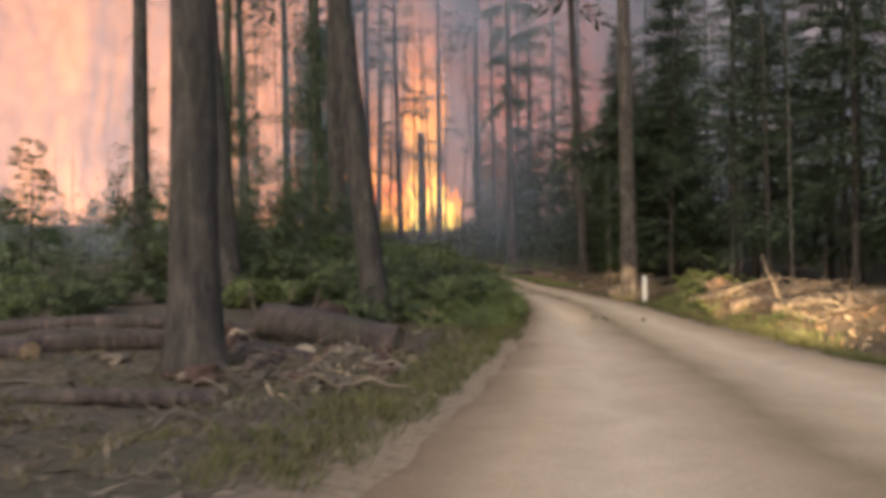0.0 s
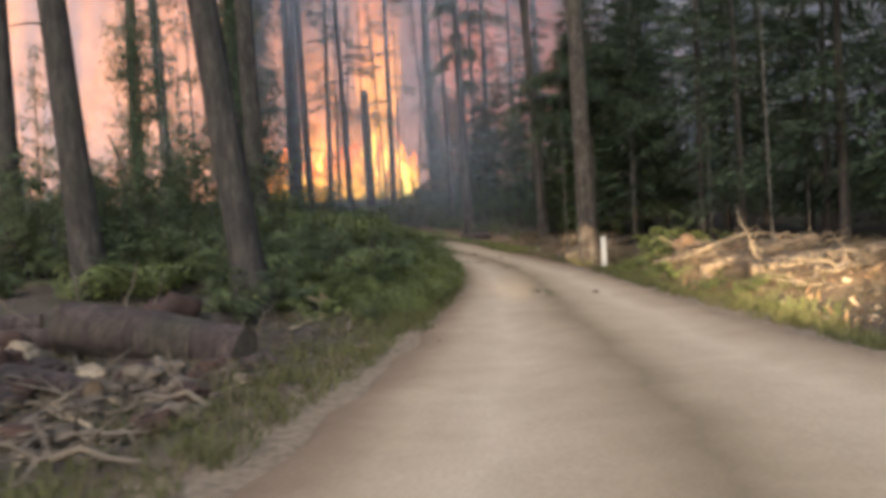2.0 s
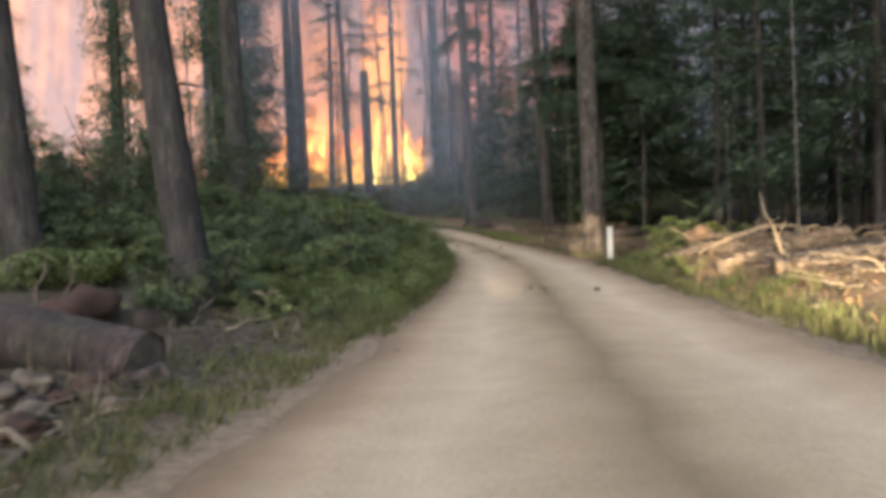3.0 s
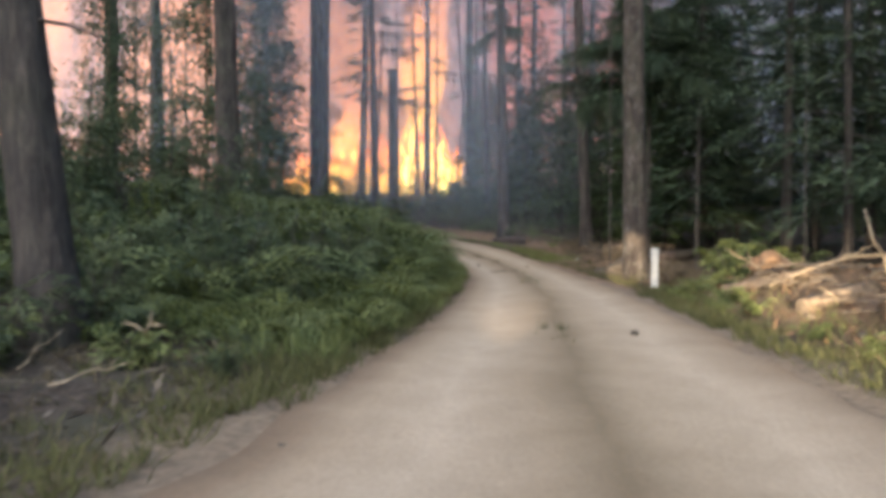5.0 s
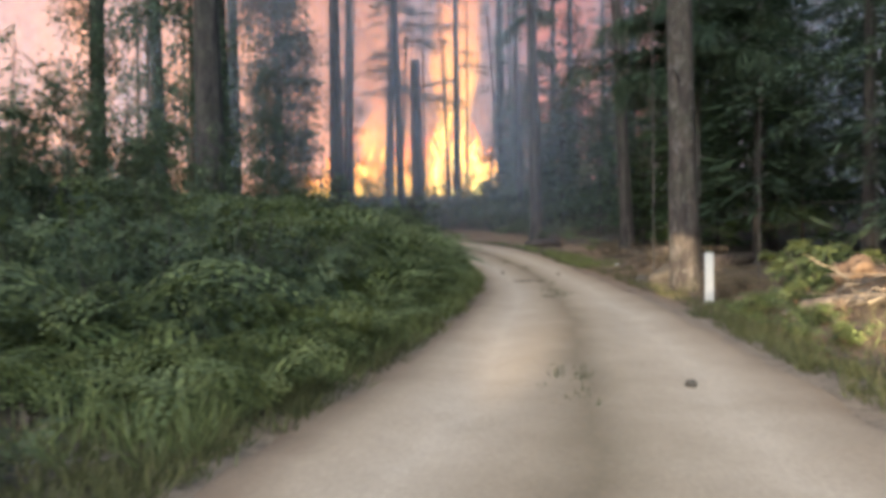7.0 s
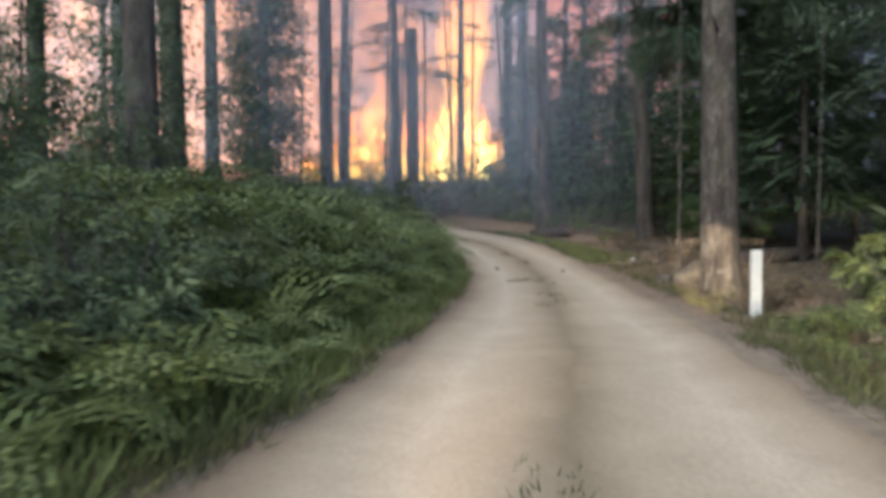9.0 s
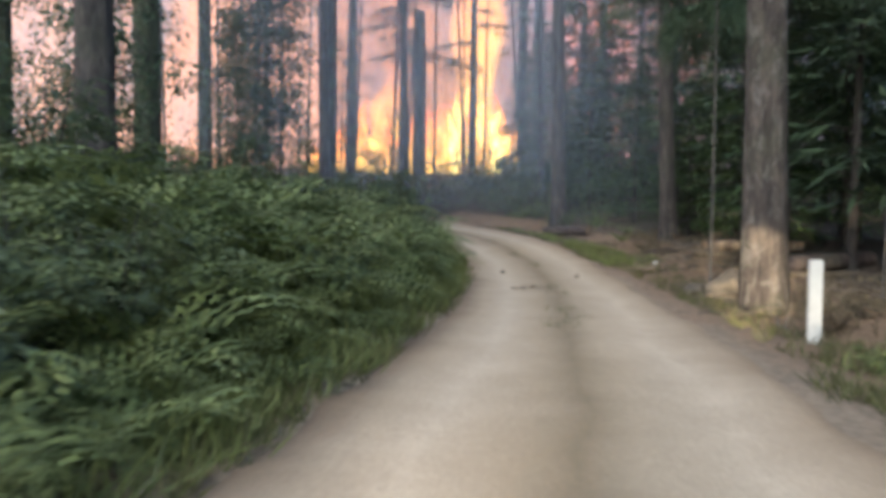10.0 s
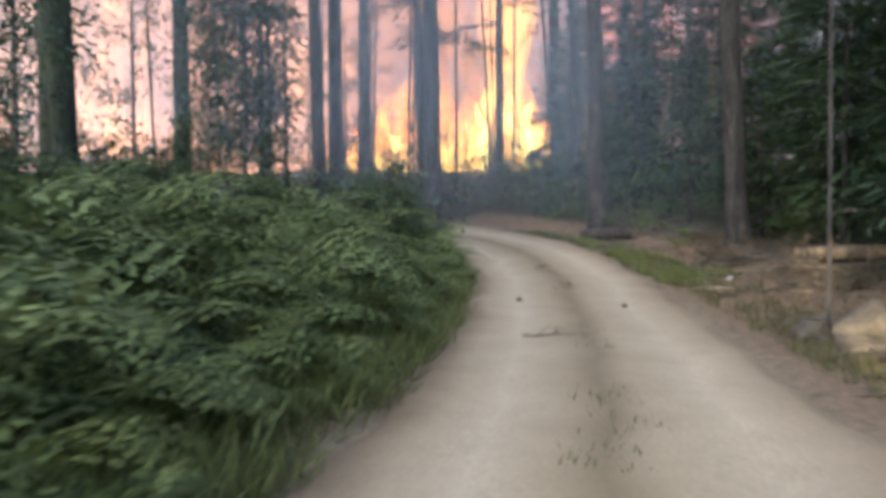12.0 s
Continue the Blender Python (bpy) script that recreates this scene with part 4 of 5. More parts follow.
for i in range(30):
    x, y = rng.uniform(16.5, 22), 12 + 1.6 * i
    shrub(3, x + 6.5, y, rng.uniform(1.0, 1.35))
    if i % 2:
        continue
    y = rng.uniform(14, 60)
    shrub(int(rng.choice([1, 3, 3])), x, y, rng.uniform(0.8, 1.2))
for x, y in ((23, 16), (26, 21), (27, 32), (25.5, 37), (26, 47), (23.5, 53), (21, 13), (28, 26)):
    spruce(1, x, y, 1.1, 40 * x)
for x, y, k, s_ in ((-5.6, 27.6, 6, 1.25), (-4.6, 29.8, 6, 1.35), (-6.5, 31.5, 6, 1.4), (-7.6, 29.6, 6, 1.45), (-3.7, 31.6, 6, 1.1), (-3.0, 33.4, 3, 0.85), (-7.6, 28.6, 3, 1.4), (-5.0, 35.6, 6, 0.9), (-7.4, 24.6, 6, 1.1), (-9.0, 26.5, 3, 1.5), (-2.6, 37.5, 3, 0.8), (-8.6, 34.0, 6, 1.0), (-4.4, 25.0, 3, 0.75), (-2.9, 28.6, 1, 1.0), (-6.0, 22.6, 1, 1.0), (-3.4, 39.0, 6, 0.95), (-1.7, 40.5, 3, 0.8), (-4.4, 40.5, 3, 1.0)):
    shrub(k, x, y, s_)
spruce(4, -13.0, 26.0, 1.0, 0, "small young spruce in front of the glow", "young spruces")
for i in range(34):
    x, y = rng.uniform(-62, -17), rng.uniform(34, 80)
    if i % 4 == 0:
        spruce(4, x, y, rng.uniform(0.5, 1.0), 30 * i, "small young spruce in front of the glow", "young spruces")
    else:
        shrub(int(rng.choice([1, 3, 4])), x, y, rng.uniform(0.6, 1.0))
for i in range(64):
    x, y = rng.uniform(-66, -19), rng.uniform(48, 84)
    shrub(3, x, y, rng.uniform(0.8, 1.5))
for i in range(14):
    x, y = rng.uniform(-48, -18), rng.uniform(45, 80)
    ob = thing("dead_sapling", "thin dead sapling standing before the glow", "dead tree", "dead saplings in the clearing", at=(x, y, float(land(x, y))), turn=rng.uniform(0, 360))
    s = rng.uniform(0.16, 0.34)
    ob.scale = (0.7 * s, 0.7 * s, s)
    piece("trunk", FAR_TRUNKS[i % 4], ob)
spruce(4, -7.5, 38.5, 0.75, 50, "small young spruce among the bracken", "young spruces")
spruce(4, -2.8, 43.0, 0.6, 90, "small young spruce among the bracken", "young spruces")


def gum_crown(h, base, r, limbs, seed):
    """Rising limbs that end in dense hanging bunches of leaves."""
    g = np.random.default_rng(seed)
    out = Soup()
    for i in range(limbs):
        z = base + (h - base) * (i + g.uniform(0, 1)) / limbs
        a = g.uniform(0, 6.283)
        L = r * g.uniform(0.45, 1.05) * (1.1 - 0.5 * (z - base) / (h - base))
        t = np.linspace(0, 1, 6)
        away = np.array([np.cos(a), np.sin(a), 0.0])
        path = away * (L * t)[:, None] + np.array([0, 0, 1.0]) * (z + 0.55 * L * t - 0.35 * L * t ** 3)[:, None]
        out.add(*tube(path, 0.035 * (1.15 - t), 4, caps=False))
        for k in range(int(g.integers(3, 6))):
            c = path[int(g.integers(2, 6))] + g.normal(0, 0.25, 3)
            m = 34
            P = c + g.normal(0, 1, (m, 3)) * np.array([0.34, 0.34, 0.26])
            D = unit((P - c) * np.array([1, 1, 0.4]) + g.normal(0, 0.25, (m, 3)) - np.array([0, 0, 0.35]))
            S = unit(np.cross(D, g.normal(0, 1, (m, 3))))
            out.add(*blades(P, D, S, g.uniform(0.16, 0.34, m), g.uniform(0.06, 0.11, m)))
    return out.mesh("crown", GUM)


GUMS = [(gum_crown(15, 2.2, 2.4, (120, 15, 15, 44)[i], 700 + i), trunk_mesh(15, 0.13, (0.01, 0.0), 710 + i, 9, 0.3, 0.2, BARK_PALE)) for i in range(4)]
for i, (x, y, s_) in enumerate(((-8.2, 54.0, 1.0), (-10.8, 45.0, 0.95), (-13.5, 50.0, 1.0), (-14.6, 40.0, 0.6), (-4.5, 70.0, 0.6), (-8.5, 73.0, 0.65), (-15.5, 74.0, 0.55), (-11.5, 71.0, 0.6), (-5.6, 36.4, 0.75), (-12.2, 53.5, 0.8), (-7.2, 49.0, 0.5), (-10.0, 39.0, 0.65), (-5.4, 57.5, 0.55))):
    ob = thing("gum_tree", "slender pale tree with hanging grey-green leaves", "tree", "leafy trees before the glow", at=(x, y, float(land(x, y)) - 0.05), turn=67 * i)
    ob.scale = (s_, s_, s_)
    k = 0 if i == 0 else 3 if i in (8, 10, 11) else 1 + i % 2
    piece("trunk", GUMS[k][1], ob)
    piece("crown", GUMS[k][0], ob)


def frond_mesh(L, seed, material, n=13, rows=3):
    """A bracken frond that arches out along +x, with paired leaflets set with smaller ones."""
    g = np.random.default_rng(seed)
    s = np.linspace(0.2, 1, n)
    def at(f):
        return np.stack([L * (0.25 * f + 0.72 * f ** 1.5), 0.05 * L * np.sin(3 * f), L * (1.15 * f - 0.78 * f ** 2.6)], -1)
    P = at(s)
    T = unit(np.gradient(P, axis=0))
    out = Soup()
    for sgn in (-1, 1):
        side = np.array([0, sgn, 0.0])
        pl = L * 0.31 * np.sin(np.pi * (0.12 + 0.88 * (1 - s) ** 0.8) * 0.62) * g.uniform(0.85, 1.15, n) + 0.03
        D = unit(side + T * 0.45 + np.array([0, 0, -0.22]) + g.normal(0, 0.06, (n, 3)))
        for k in range(rows):
            f = (k + 0.15) / rows
            base = P + D * (pl * f)[:, None] - np.array([0, 0, 1.0]) * (0.15 * pl * f ** 2)[:, None]
            for up in (-1, 1):
                bd = unit(D * 0.75 + T * up * 0.8 + g.normal(0, 0.08, (n, 3)))
                bs = unit(np.cross(bd, np.cross(D, T)))
                out.add(*blades(base, bd, bs, pl * (1.02 / rows) * (1.15 - f) + 0.014, pl * (0.3 / rows) + 0.008))
    f = np.linspace(0, 1, 6)
    stem = at(f)
    out.add(*tube(stem, 0.008 * (1.1 - f), 4))
    me = out.mesh("frond", material)
    RAW_FRONDS[me.name] = out
    return me


RAW_FRONDS, DEEP_FERNS = {}, Soup()
FRONDS = [frond_mesh(l, 720 + i, BRACKEN) for i, l in enumerate((1.5, 1.2, 1.75, 1.35))]
LUSH = leaf("lush_grass", (0.07, 0.085, 0.03), (0.25, 0.285, 0.1), 0.35)
SMALL_FRONDS = [frond_mesh(l, 740 + i, BRACKEN, 10, 2) for i, l in enumerate((1.5, 1.2, 1.75, 1.35))]
FRESH_FRONDS = [frond_mesh(l, 730 + i, LUSH) for i, l in enumerate((1.4, 1.1, 1.6, 1.3))]


def fern(x, y, s, fronds=6, kinds=FRONDS, label="bright green bracken fern arching by the road", deep=False):
    base = pose(x, y, float(land(x, y)) - 0.02, 0, 0, rng.uniform(0, 360)) @ Matrix.Scale(s, 4)
    ob = None if deep else thing("fern", label, "fern", "bracken along the road")
    if ob:
        ob.matrix_world = base
    for i in range(fronds):
        me = kinds[int(rng.integers(0, 4))]
        m = pose(0, 0, 0, rng.uniform(-8, 8), rng.uniform(-14, 10), 360 / fronds * i + rng.uniform(-20, 20)) @ Matrix.Scale(rng.uniform(0.75, 1.1), 4)
        if ob:
            piece("frond", me, ob, at=m)
            continue
        w, raw = np.array(base @ m), RAW_FRONDS[SMALL_FRONDS[FRONDS.index(me)].name]
        V = np.concatenate(raw.V) @ w[:3, :3].T + w[:3, 3]
        DEEP_FERNS.add(V, *[np.concatenate(f) for f in raw.F.values() if f])


count = 0
while count < 160:
    y = rng.uniform(18, 50) if count % 3 else rng.uniform(26, 40)
    l = float(np.interp(y, LEFT_Y, LEFT_X))
    d = 0.55 + rng.uniform(0, 1) ** 1.2 * 7.5
    if open_floor(l - d, y):
        continue
    fern(l - d, y, rng.uniform(0.5, 0.75) if d < 1.2 or y < 20.5 else rng.uniform(0.8, 1.2), deep=d > 2.6 or y > 42)
    count += 1

count = 0
while count < 34:
    y = rng.uniform(19.5, 30.5)
    d = rng.uniform(1.5, 6.0) if y < 26 else rng.uniform(3.0, 7.0)
    x = float(np.interp(y, LEFT_Y, LEFT_X)) - d
    if open_floor(x, y - 0.8):
        continue
    shrub(5, x, y, (0.55 if y < 21.5 or d < 1.9 or y > 26 else 0.8) * rng.uniform(0.9, 1.15))
    count += 1

edge = np.random.default_rng(77)
for i in range(30):
    y = edge.uniform(22.5, 32) if i < 24 else edge.uniform(40, 48)
    d = edge.uniform(1.0, 2.6)
    shrub(int(edge.choice([0, 5, 5, 2])), float(np.interp(y, LEFT_Y, LEFT_X)) - d, y, (0.55 + 0.17 * d) * (0.6 if 26.5 < y < 38 else 1.0) * edge.uniform(0.85, 1.15))
for i in range(16):
    y = edge.uniform(17.2, 22.5)
    d = edge.uniform(0.8, 3.2)
    shrub(int(edge.choice([0, 2, 5])), float(np.interp(y, LEFT_Y, LEFT_X)) - d, y, (0.3 + 0.12 * d) * edge.uniform(0.85, 1.15))

for i in range(64):
    y = edge.uniform(28, 46)
    d = 0.7 + 4.5 * edge.uniform(0, 1) ** 1.2
    fern(float(np.interp(y, LEFT_Y, LEFT_X)) - d, y, (0.6 + 0.22 * min(d, 3)) * edge.uniform(0.85, 1.2), 7)
for i in range(22):
    y = edge.uniform(19.5, 27)
    fern(float(np.interp(y, LEFT_Y, LEFT_X)) - edge.uniform(0.6, 2.0), y, edge.uniform(0.55, 0.9), 6, FRESH_FRONDS, "fresh yellow-green fern at the foot of the shrubs")

# ---- the road post ----
post = thing("guide_post", "white painted flat timber road post on the verge", "post", at=(7.35, 30.45, float(land(7.35, 30.45))), turn=6)
bm = bmesh.new()
bmesh.ops.create_cube(bm, size=1.0, matrix=Matrix.Translation((0, 0, 0.40)) @ Matrix.Diagonal((0.17, 0.07, 1.3, 1)))
bmesh.ops.bevel(bm, geom=bm.edges[:], offset=0.012, segments=2, affect="EDGES")
me = bpy.data.meshes.new("post_board")
bm.to_mesh(me)
me.materials.append(WHITE)
piece("board", me, post)

# ---- fallen timber ----
def log_mesh(L, r0, r1, seed, bend=0.03, material=None):
    g = np.random.default_rng(seed)
    t = np.linspace(0, 1, 14)
    p = np.stack([L * t, bend * L * np.sin(2.6 * t + g.uniform(0, 3)), 0.4 * bend * L * np.sin(3.5 * t)], -1)
    V, q, tr = tube(p, r0 + (r1 - r0) * t, 16, 0.05, g, caps=False)
    return fast_mesh("bark", V, [q], material or BARK_LOG, True)


def disc_mesh(r, seed, material):
    """A sawn end: a shallow dish with an uneven rim, facing -x."""
    g = np.random.default_rng(seed)
    ang = np.linspace(0, 2 * np.pi, 16, endpoint=False)
    V = [[-0.015, 0, 0]]
    for f in (0.5, 1.0):
        V += [[-0.015 + 0.02 * f * f + g.normal(0, 0.004), f * r * np.cos(a), f * r * np.sin(a)] for a in ang]
    j = np.arange(16)
    jn = (j + 1) % 16
    return fast_mesh("sawn_end", V, [np.stack([np.zeros(16, int), jn + 1, j + 1], -1), np.stack([j + 1, jn + 1, jn + 17, j + 17], -1)], material, True)


def fallen_log(x0, y0, x1, y1, r0, r1, seed, label, lift=0.0, end=None, tilt=0.0, sink=0.25, skin=None):
    L = math.hypot(x1 - x0, y1 - y0)
    z0, z1 = float(land(x0, y0)) + r0 * (1 - sink) + lift, float(land(x1, y1)) + r1 * (1 - sink) + lift + tilt
    ob = thing("fallen_log", label, "log")
    turn = math.degrees(math.atan2(y1 - y0, x1 - x0))
    ob.matrix_world = pose(x0, y0, z0, 0, -math.degrees(math.atan2(z1 - z0, L)), turn)
    piece("bark", log_mesh(L, r0, r1, seed, material=skin), ob)
    ph = np.random.default_rng(seed).uniform(0, 3)
    piece("sawn_end", disc_mesh(r0 * 1.02, seed, end or CUT_WOOD), ob, "pale sawn wood", pose(0, 0.03 * L * math.sin(ph), 0))
    piece("broken_end", disc_mesh(r1 * 1.02, seed + 1, end or DEAD_WOOD), ob, "weathered broken end", pose(L, 0.03 * L * math.sin(2.6 + ph), 0.012 * L * math.sin(3.5), 0, 0, 180))
    return ob


fallen_log(-3.25, 14.75, -0.75, 14.2, 0.37, 0.34, 1, "thick dark brown fallen log among broken branches", tilt=-0.3, sink=-0.1)
fallen_log(-4.0, 13.6, -6.6, 13.0, 0.15, 0.17, 14, "mossy log half buried in litter", end=RED_ROT)
fallen_log(-3.4, 15.9, -5.6, 16.6, 0.17, 0.13, 15, "reddish broken log behind the thick one", end=CUT_WOOD)
fallen_log(-1.85, 12.1, -3.2, 13.0, 0.12, 0.14, 2, "short cut log with a pale sawn end")
fallen_log(-3.6, 16.2, -1.4, 17.2, 0.2, 0.16, 3, "reddish rotten fallen log", end=RED_ROT)
fallen_log(-5.0, 18.0, -9.5, 16.5, 0.2, 0.16, 4, "mossy fallen log on the forest floor")
fallen_log(-6.0, 12.0, -9.0, 14.0, 0.16, 0.12, 5, "thin fallen log on the forest floor")
fallen_log(-2.6, 9.2, -4.6, 8.6, 0.1, 0.08, 6, "short dark log in the litter")
fallen_log(10.8, 23.4, 7.9, 22.6, 0.19, 0.15, 7, "thick pale orange-brown log on the roadside heap", skin=BARK_PALE, sink=0.1)
fallen_log(8.2, 20.6, 10.8, 20.0, 0.2, 0.18, 8, "pale barked log on the roadside heap", skin=BARK_PALE, sink=0.1)
fallen_log(7.9, 26.6, 11.5, 25.6, 0.13, 0.09, 9, "long pale log across the heap", tilt=0.05, skin=BARK_PALE, sink=0.0)
fallen_log(8.6, 25.2, 10.9, 26.6, 0.13, 0.12, 10, "short log with orange-brown sawn end", skin=BARK_PALE, sink=0.0)
fallen_log(5.7, 52.6, 4.0, 54.2, 0.2, 0.18, 11, "log with an orange sawn end beside the road", end=CUT_WOOD)
fallen_log(8.1, 41.8, 10.6, 42.4, 0.16, 0.15, 12, "pale log lying behind the thin stem", skin=BARK_PALE, sink=0.35)
fallen_log(8.3, 36.6, 10.8, 38.4, 0.2, 0.16, 16, "dark weathered log among the verge debris")
fallen_log(6.9, 44.6, 9.4, 43.2, 0.18, 0.15, 13, "dark log on the verge")


def rough_stone(x, y, r, seed, material, name, label, category, squash=0.75, jag=0.28):
    bm = bmesh.new()
    bmesh.ops.create_icosphere(bm, subdivisions=3 if r > 0.15 else 2, radius=r)
    for v in bm.verts:
        v.co *= 1 + jag * noise.noise(v.co * (1.3 / r) + Vector((seed * 7.1, 0, 0))) + 0.5 * jag * noise.noise(v.co * (4 / r) + Vector((seed, 3, 0)))
        v.co.z *= squash
    me = bpy.data.meshes.new(name)
    bm.to_mesh(me)
    me.materials.append(material)
    for p in me.polygons:
        p.use_smooth = True
    ob = new(name, me)
    ob.matrix_world = pose(x, y, float(land(x, y)) + r * squash * 0.55, 0, 0, 40 * seed)
    return tagged(ob, label, category)


ROCK = plain("lichen_stone", (0.04, 0.033, 0.024), (0.17, 0.135, 0.095), 7, 0.9, 0.5)
SOIL = plain("bare_soil", (0.075, 0.042, 0.024), (0.27, 0.165, 0.09), 9, 0.95, 0.7)
rough_stone(7.3, 34.9, 0.4, 1, ROCK, "stump", "rounded pale stump beside the verge", "stump", 0.95, 0.42)
rough_stone(6.75, 35.4, 0.22, 2, ROCK, "stump", "small rounded stump beside the verge", "stump", 0.9, 0.45)
rough_stone(-2.5, 16.7, 0.46, 3, RED_ROT, "rotten_stump", "crumbling red-brown rotten stump", "stump", 0.8, 0.8)
rough_stone(1.67, 15.25, 0.035, 4, ROCK, "stone", "small dark stone on the road", "stone")
rough_stone(5.09, 21.06, 0.06, 5, ROCK, "stone", "small dark stone on the road", "stone")
rough_stone(3.1, 38.2, 0.05, 6, ROCK, "stone", "small dark stone on the road", "stone")
rough_stone(4.7, 37.5, 0.05, 7, ROCK, "stone", "small dark stone on the road", "stone")
rough_stone(6.85, 41.7, 0.075, 8, WHITE, "pale_stone", "small white stone on the verge", "stone")
rough_stone(9.2, 27.6, 0.36, 9, SOIL, "root_ball", "upturned brown root ball on the heap", "stump", 0.8, 0.7)
rough_stone(9.3, 19.2, 0.2, 10, DEAD_WOOD, "root_ball", "upturned brown root ball on the heap", "stump", 0.8, 0.7)

def mound(x, y):
    return float(land(x, y))


STICKS, HEAP_STICKS = [[twig_mesh("stick", l, r, 800 + i, mat_, 7, 7, 0.16, f) for i, (l, r, f) in enumerate(((1.8, 0.045, 3), (1.2, 0.03, 2), (2.6, 0.06, 4), (0.9, 0.035, 1), (1.5, 0.025, 4), (2.0, 0.035, 2)))] for mat_ in (DEAD_WOOD, PALE_WOOD)]
heap = thing("branch_heap", "heap of pale broken branches beside the road", "branches", at=(9.2, 23.0, mound(9.2, 23.0)))
hr = np.random.default_rng(88)
for i in range(110):
    x, y = 9.3 + hr.normal(0, 0.75), hr.uniform(17.8, 27.4)
    x = max(x, 8.05)
    piece("stick", (HEAP_STICKS if i % 5 < 2 else STICKS)[i % 6], heap, at=pose(x - 9.2, y - 23.0, mound(x, y) - mound(9.2, 23.0) + hr.uniform(0.02, 0.14), 0, hr.uniform(-7, 4), hr.uniform(0, 360)) @ Matrix.Diagonal((*([hr.uniform(0.3, 0.75)] * 2 + [hr.uniform(0.25, 0.5)]), 1)))
# upright and leaning sticks in the heap
for x, y, L, lean, turn in ((8.55, 21.0, 1.35, -74, 150), (9.6, 26.0, 1.1, -28, 10), (8.9, 27.2, 0.9, -35, 170)):
    ob = thing("leaning_stick", "pale dead stick leaning out of the heap", "stick")
    ob.matrix_world = pose(x, y, mound(x, y) + 0.05, 0, lean, turn) @ Matrix.Scale(L / 1.8, 4)
    piece("stick", HEAP_STICKS[0], ob)

for i in range(60):
    y = hr.uniform(15.5, 27.5)
    x = float(np.interp(y, RIGHT_Y, RIGHT_X)) + hr.uniform(1.3, 3.6)
    rough_stone(x, y, hr.uniform(0.04, 0.11), 60 + i, (SOIL, DEAD_WOOD, PALE_WOOD, DEAD_WOOD)[i % 4], "wood_chunk", ("clod of golden-brown earth on the bank", "grey-brown chunk of wood on the bank", "pale broken chunk of wood on the bank", "grey-brown chunk of wood on the bank")[i % 4], "earth" if i % 4 == 0 else "wood", 0.6, 0.7)
n = 2600
y = hr.uniform(14.5, 28, n)
x = np.interp(y, RIGHT_Y, RIGHT_X) + 0.9 + hr.uniform(0, 1, n) * 4.2
D = unit(np.stack([hr.normal(0, 1, n), hr.normal(0, 1, n), hr.normal(0.12, 0.3, n)], -1))
chips = Soup()
chips.add(*blades(np.stack([x, y, land(x, y) + 0.02], -1), D, unit(np.cross(D, np.array([0, 0, 1.0]) + hr.normal(0, 0.4, (n, 3)))), hr.uniform(0.06, 0.34, n), hr.uniform(0.02, 0.07, n), 0.5))
tagged(new("wood_chips", chips.mesh("wood_chips", SOIL)), "brown splinters and bark strewn over the bank", "litter", kind="stuff")

arch = Soup()
t = np.linspace(0, 1, 9)
arch.add(*tube(np.stack([2.3 * t, -0.3 * t, 0.62 * np.sin(1.9 * t) - 0.05 * t], -1), 0.03 * (1.15 - 0.8 * t), 7, 0.05))
ob = tagged(new("arched_branch", arch.mesh("arched_branch", PALE_WOOD, True)), "pale bare branch arching out of the heap", "branch")
ob.matrix_world = pose(8.3, 25.2, mound(8.3, 25.2) + 0.1, 0, 0, -4)

pile = thing("debris_pile", "pile of brown earth and broken branches on the verge", "debris", at=(7.5, 41.0, mound(7.5, 41.0)))
for i in range(46):
    x, y = 7.5 + hr.normal(0, 0.55), 41.0 + hr.normal(0, 1.9)
    piece("stick", (STICKS if i % 3 else HEAP_STICKS)[i % 6], pile, at=pose(x - 7.5, y - 41.0, mound(x, y) - mound(7.5, 41.0) + hr.uniform(0.02, 0.2), 0, hr.uniform(-9, 5), hr.uniform(0, 360)) @ Matrix.Diagonal((*([hr.uniform(0.3, 0.7)] * 2 + [0.4]), 1)))

# loose branches in the litter
for i in range(95):
    y = rng.uniform(6.5, 19.5)
    l = float(np.interp(y, LEFT_Y, LEFT_X))
    x = l - 1.9 - rng.uniform(0, 1) ** 1.2 * 6.5
    ob = thing("fallen_branch", "weathered grey-brown branch in the litter", "branch", "branches on the forest floor")
    s = rng.uniform(0.35, 0.8)
    ob.matrix_world = pose(x, y, float(land(x, y)) + 0.02, 0, rng.uniform(-5, 2), rng.uniform(0, 360)) @ Matrix.Diagonal((s, s * 1.3, s * 0.5, 1))
    piece("stick", STICKS[i % 6], ob)
for i in range(130):
    y = rng.uniform(31, 56)
    r_ = float(np.interp(y, RIGHT_Y, RIGHT_X))
    x = r_ + 0.7 + rng.uniform(0, 3)
    ob = thing("fallen_branch", "weathered grey-brown branch on the verge", "branch", "branches on the forest floor")
    ob.matrix_world = pose(x, y, float(land(x, y)) + 0.03, 0, rng.uniform(-14, 2), rng.uniform(0, 360)) @ Matrix.Scale(rng.uniform(0.4, 0.9), 4)
    piece("stick", STICKS[i % 6], ob)

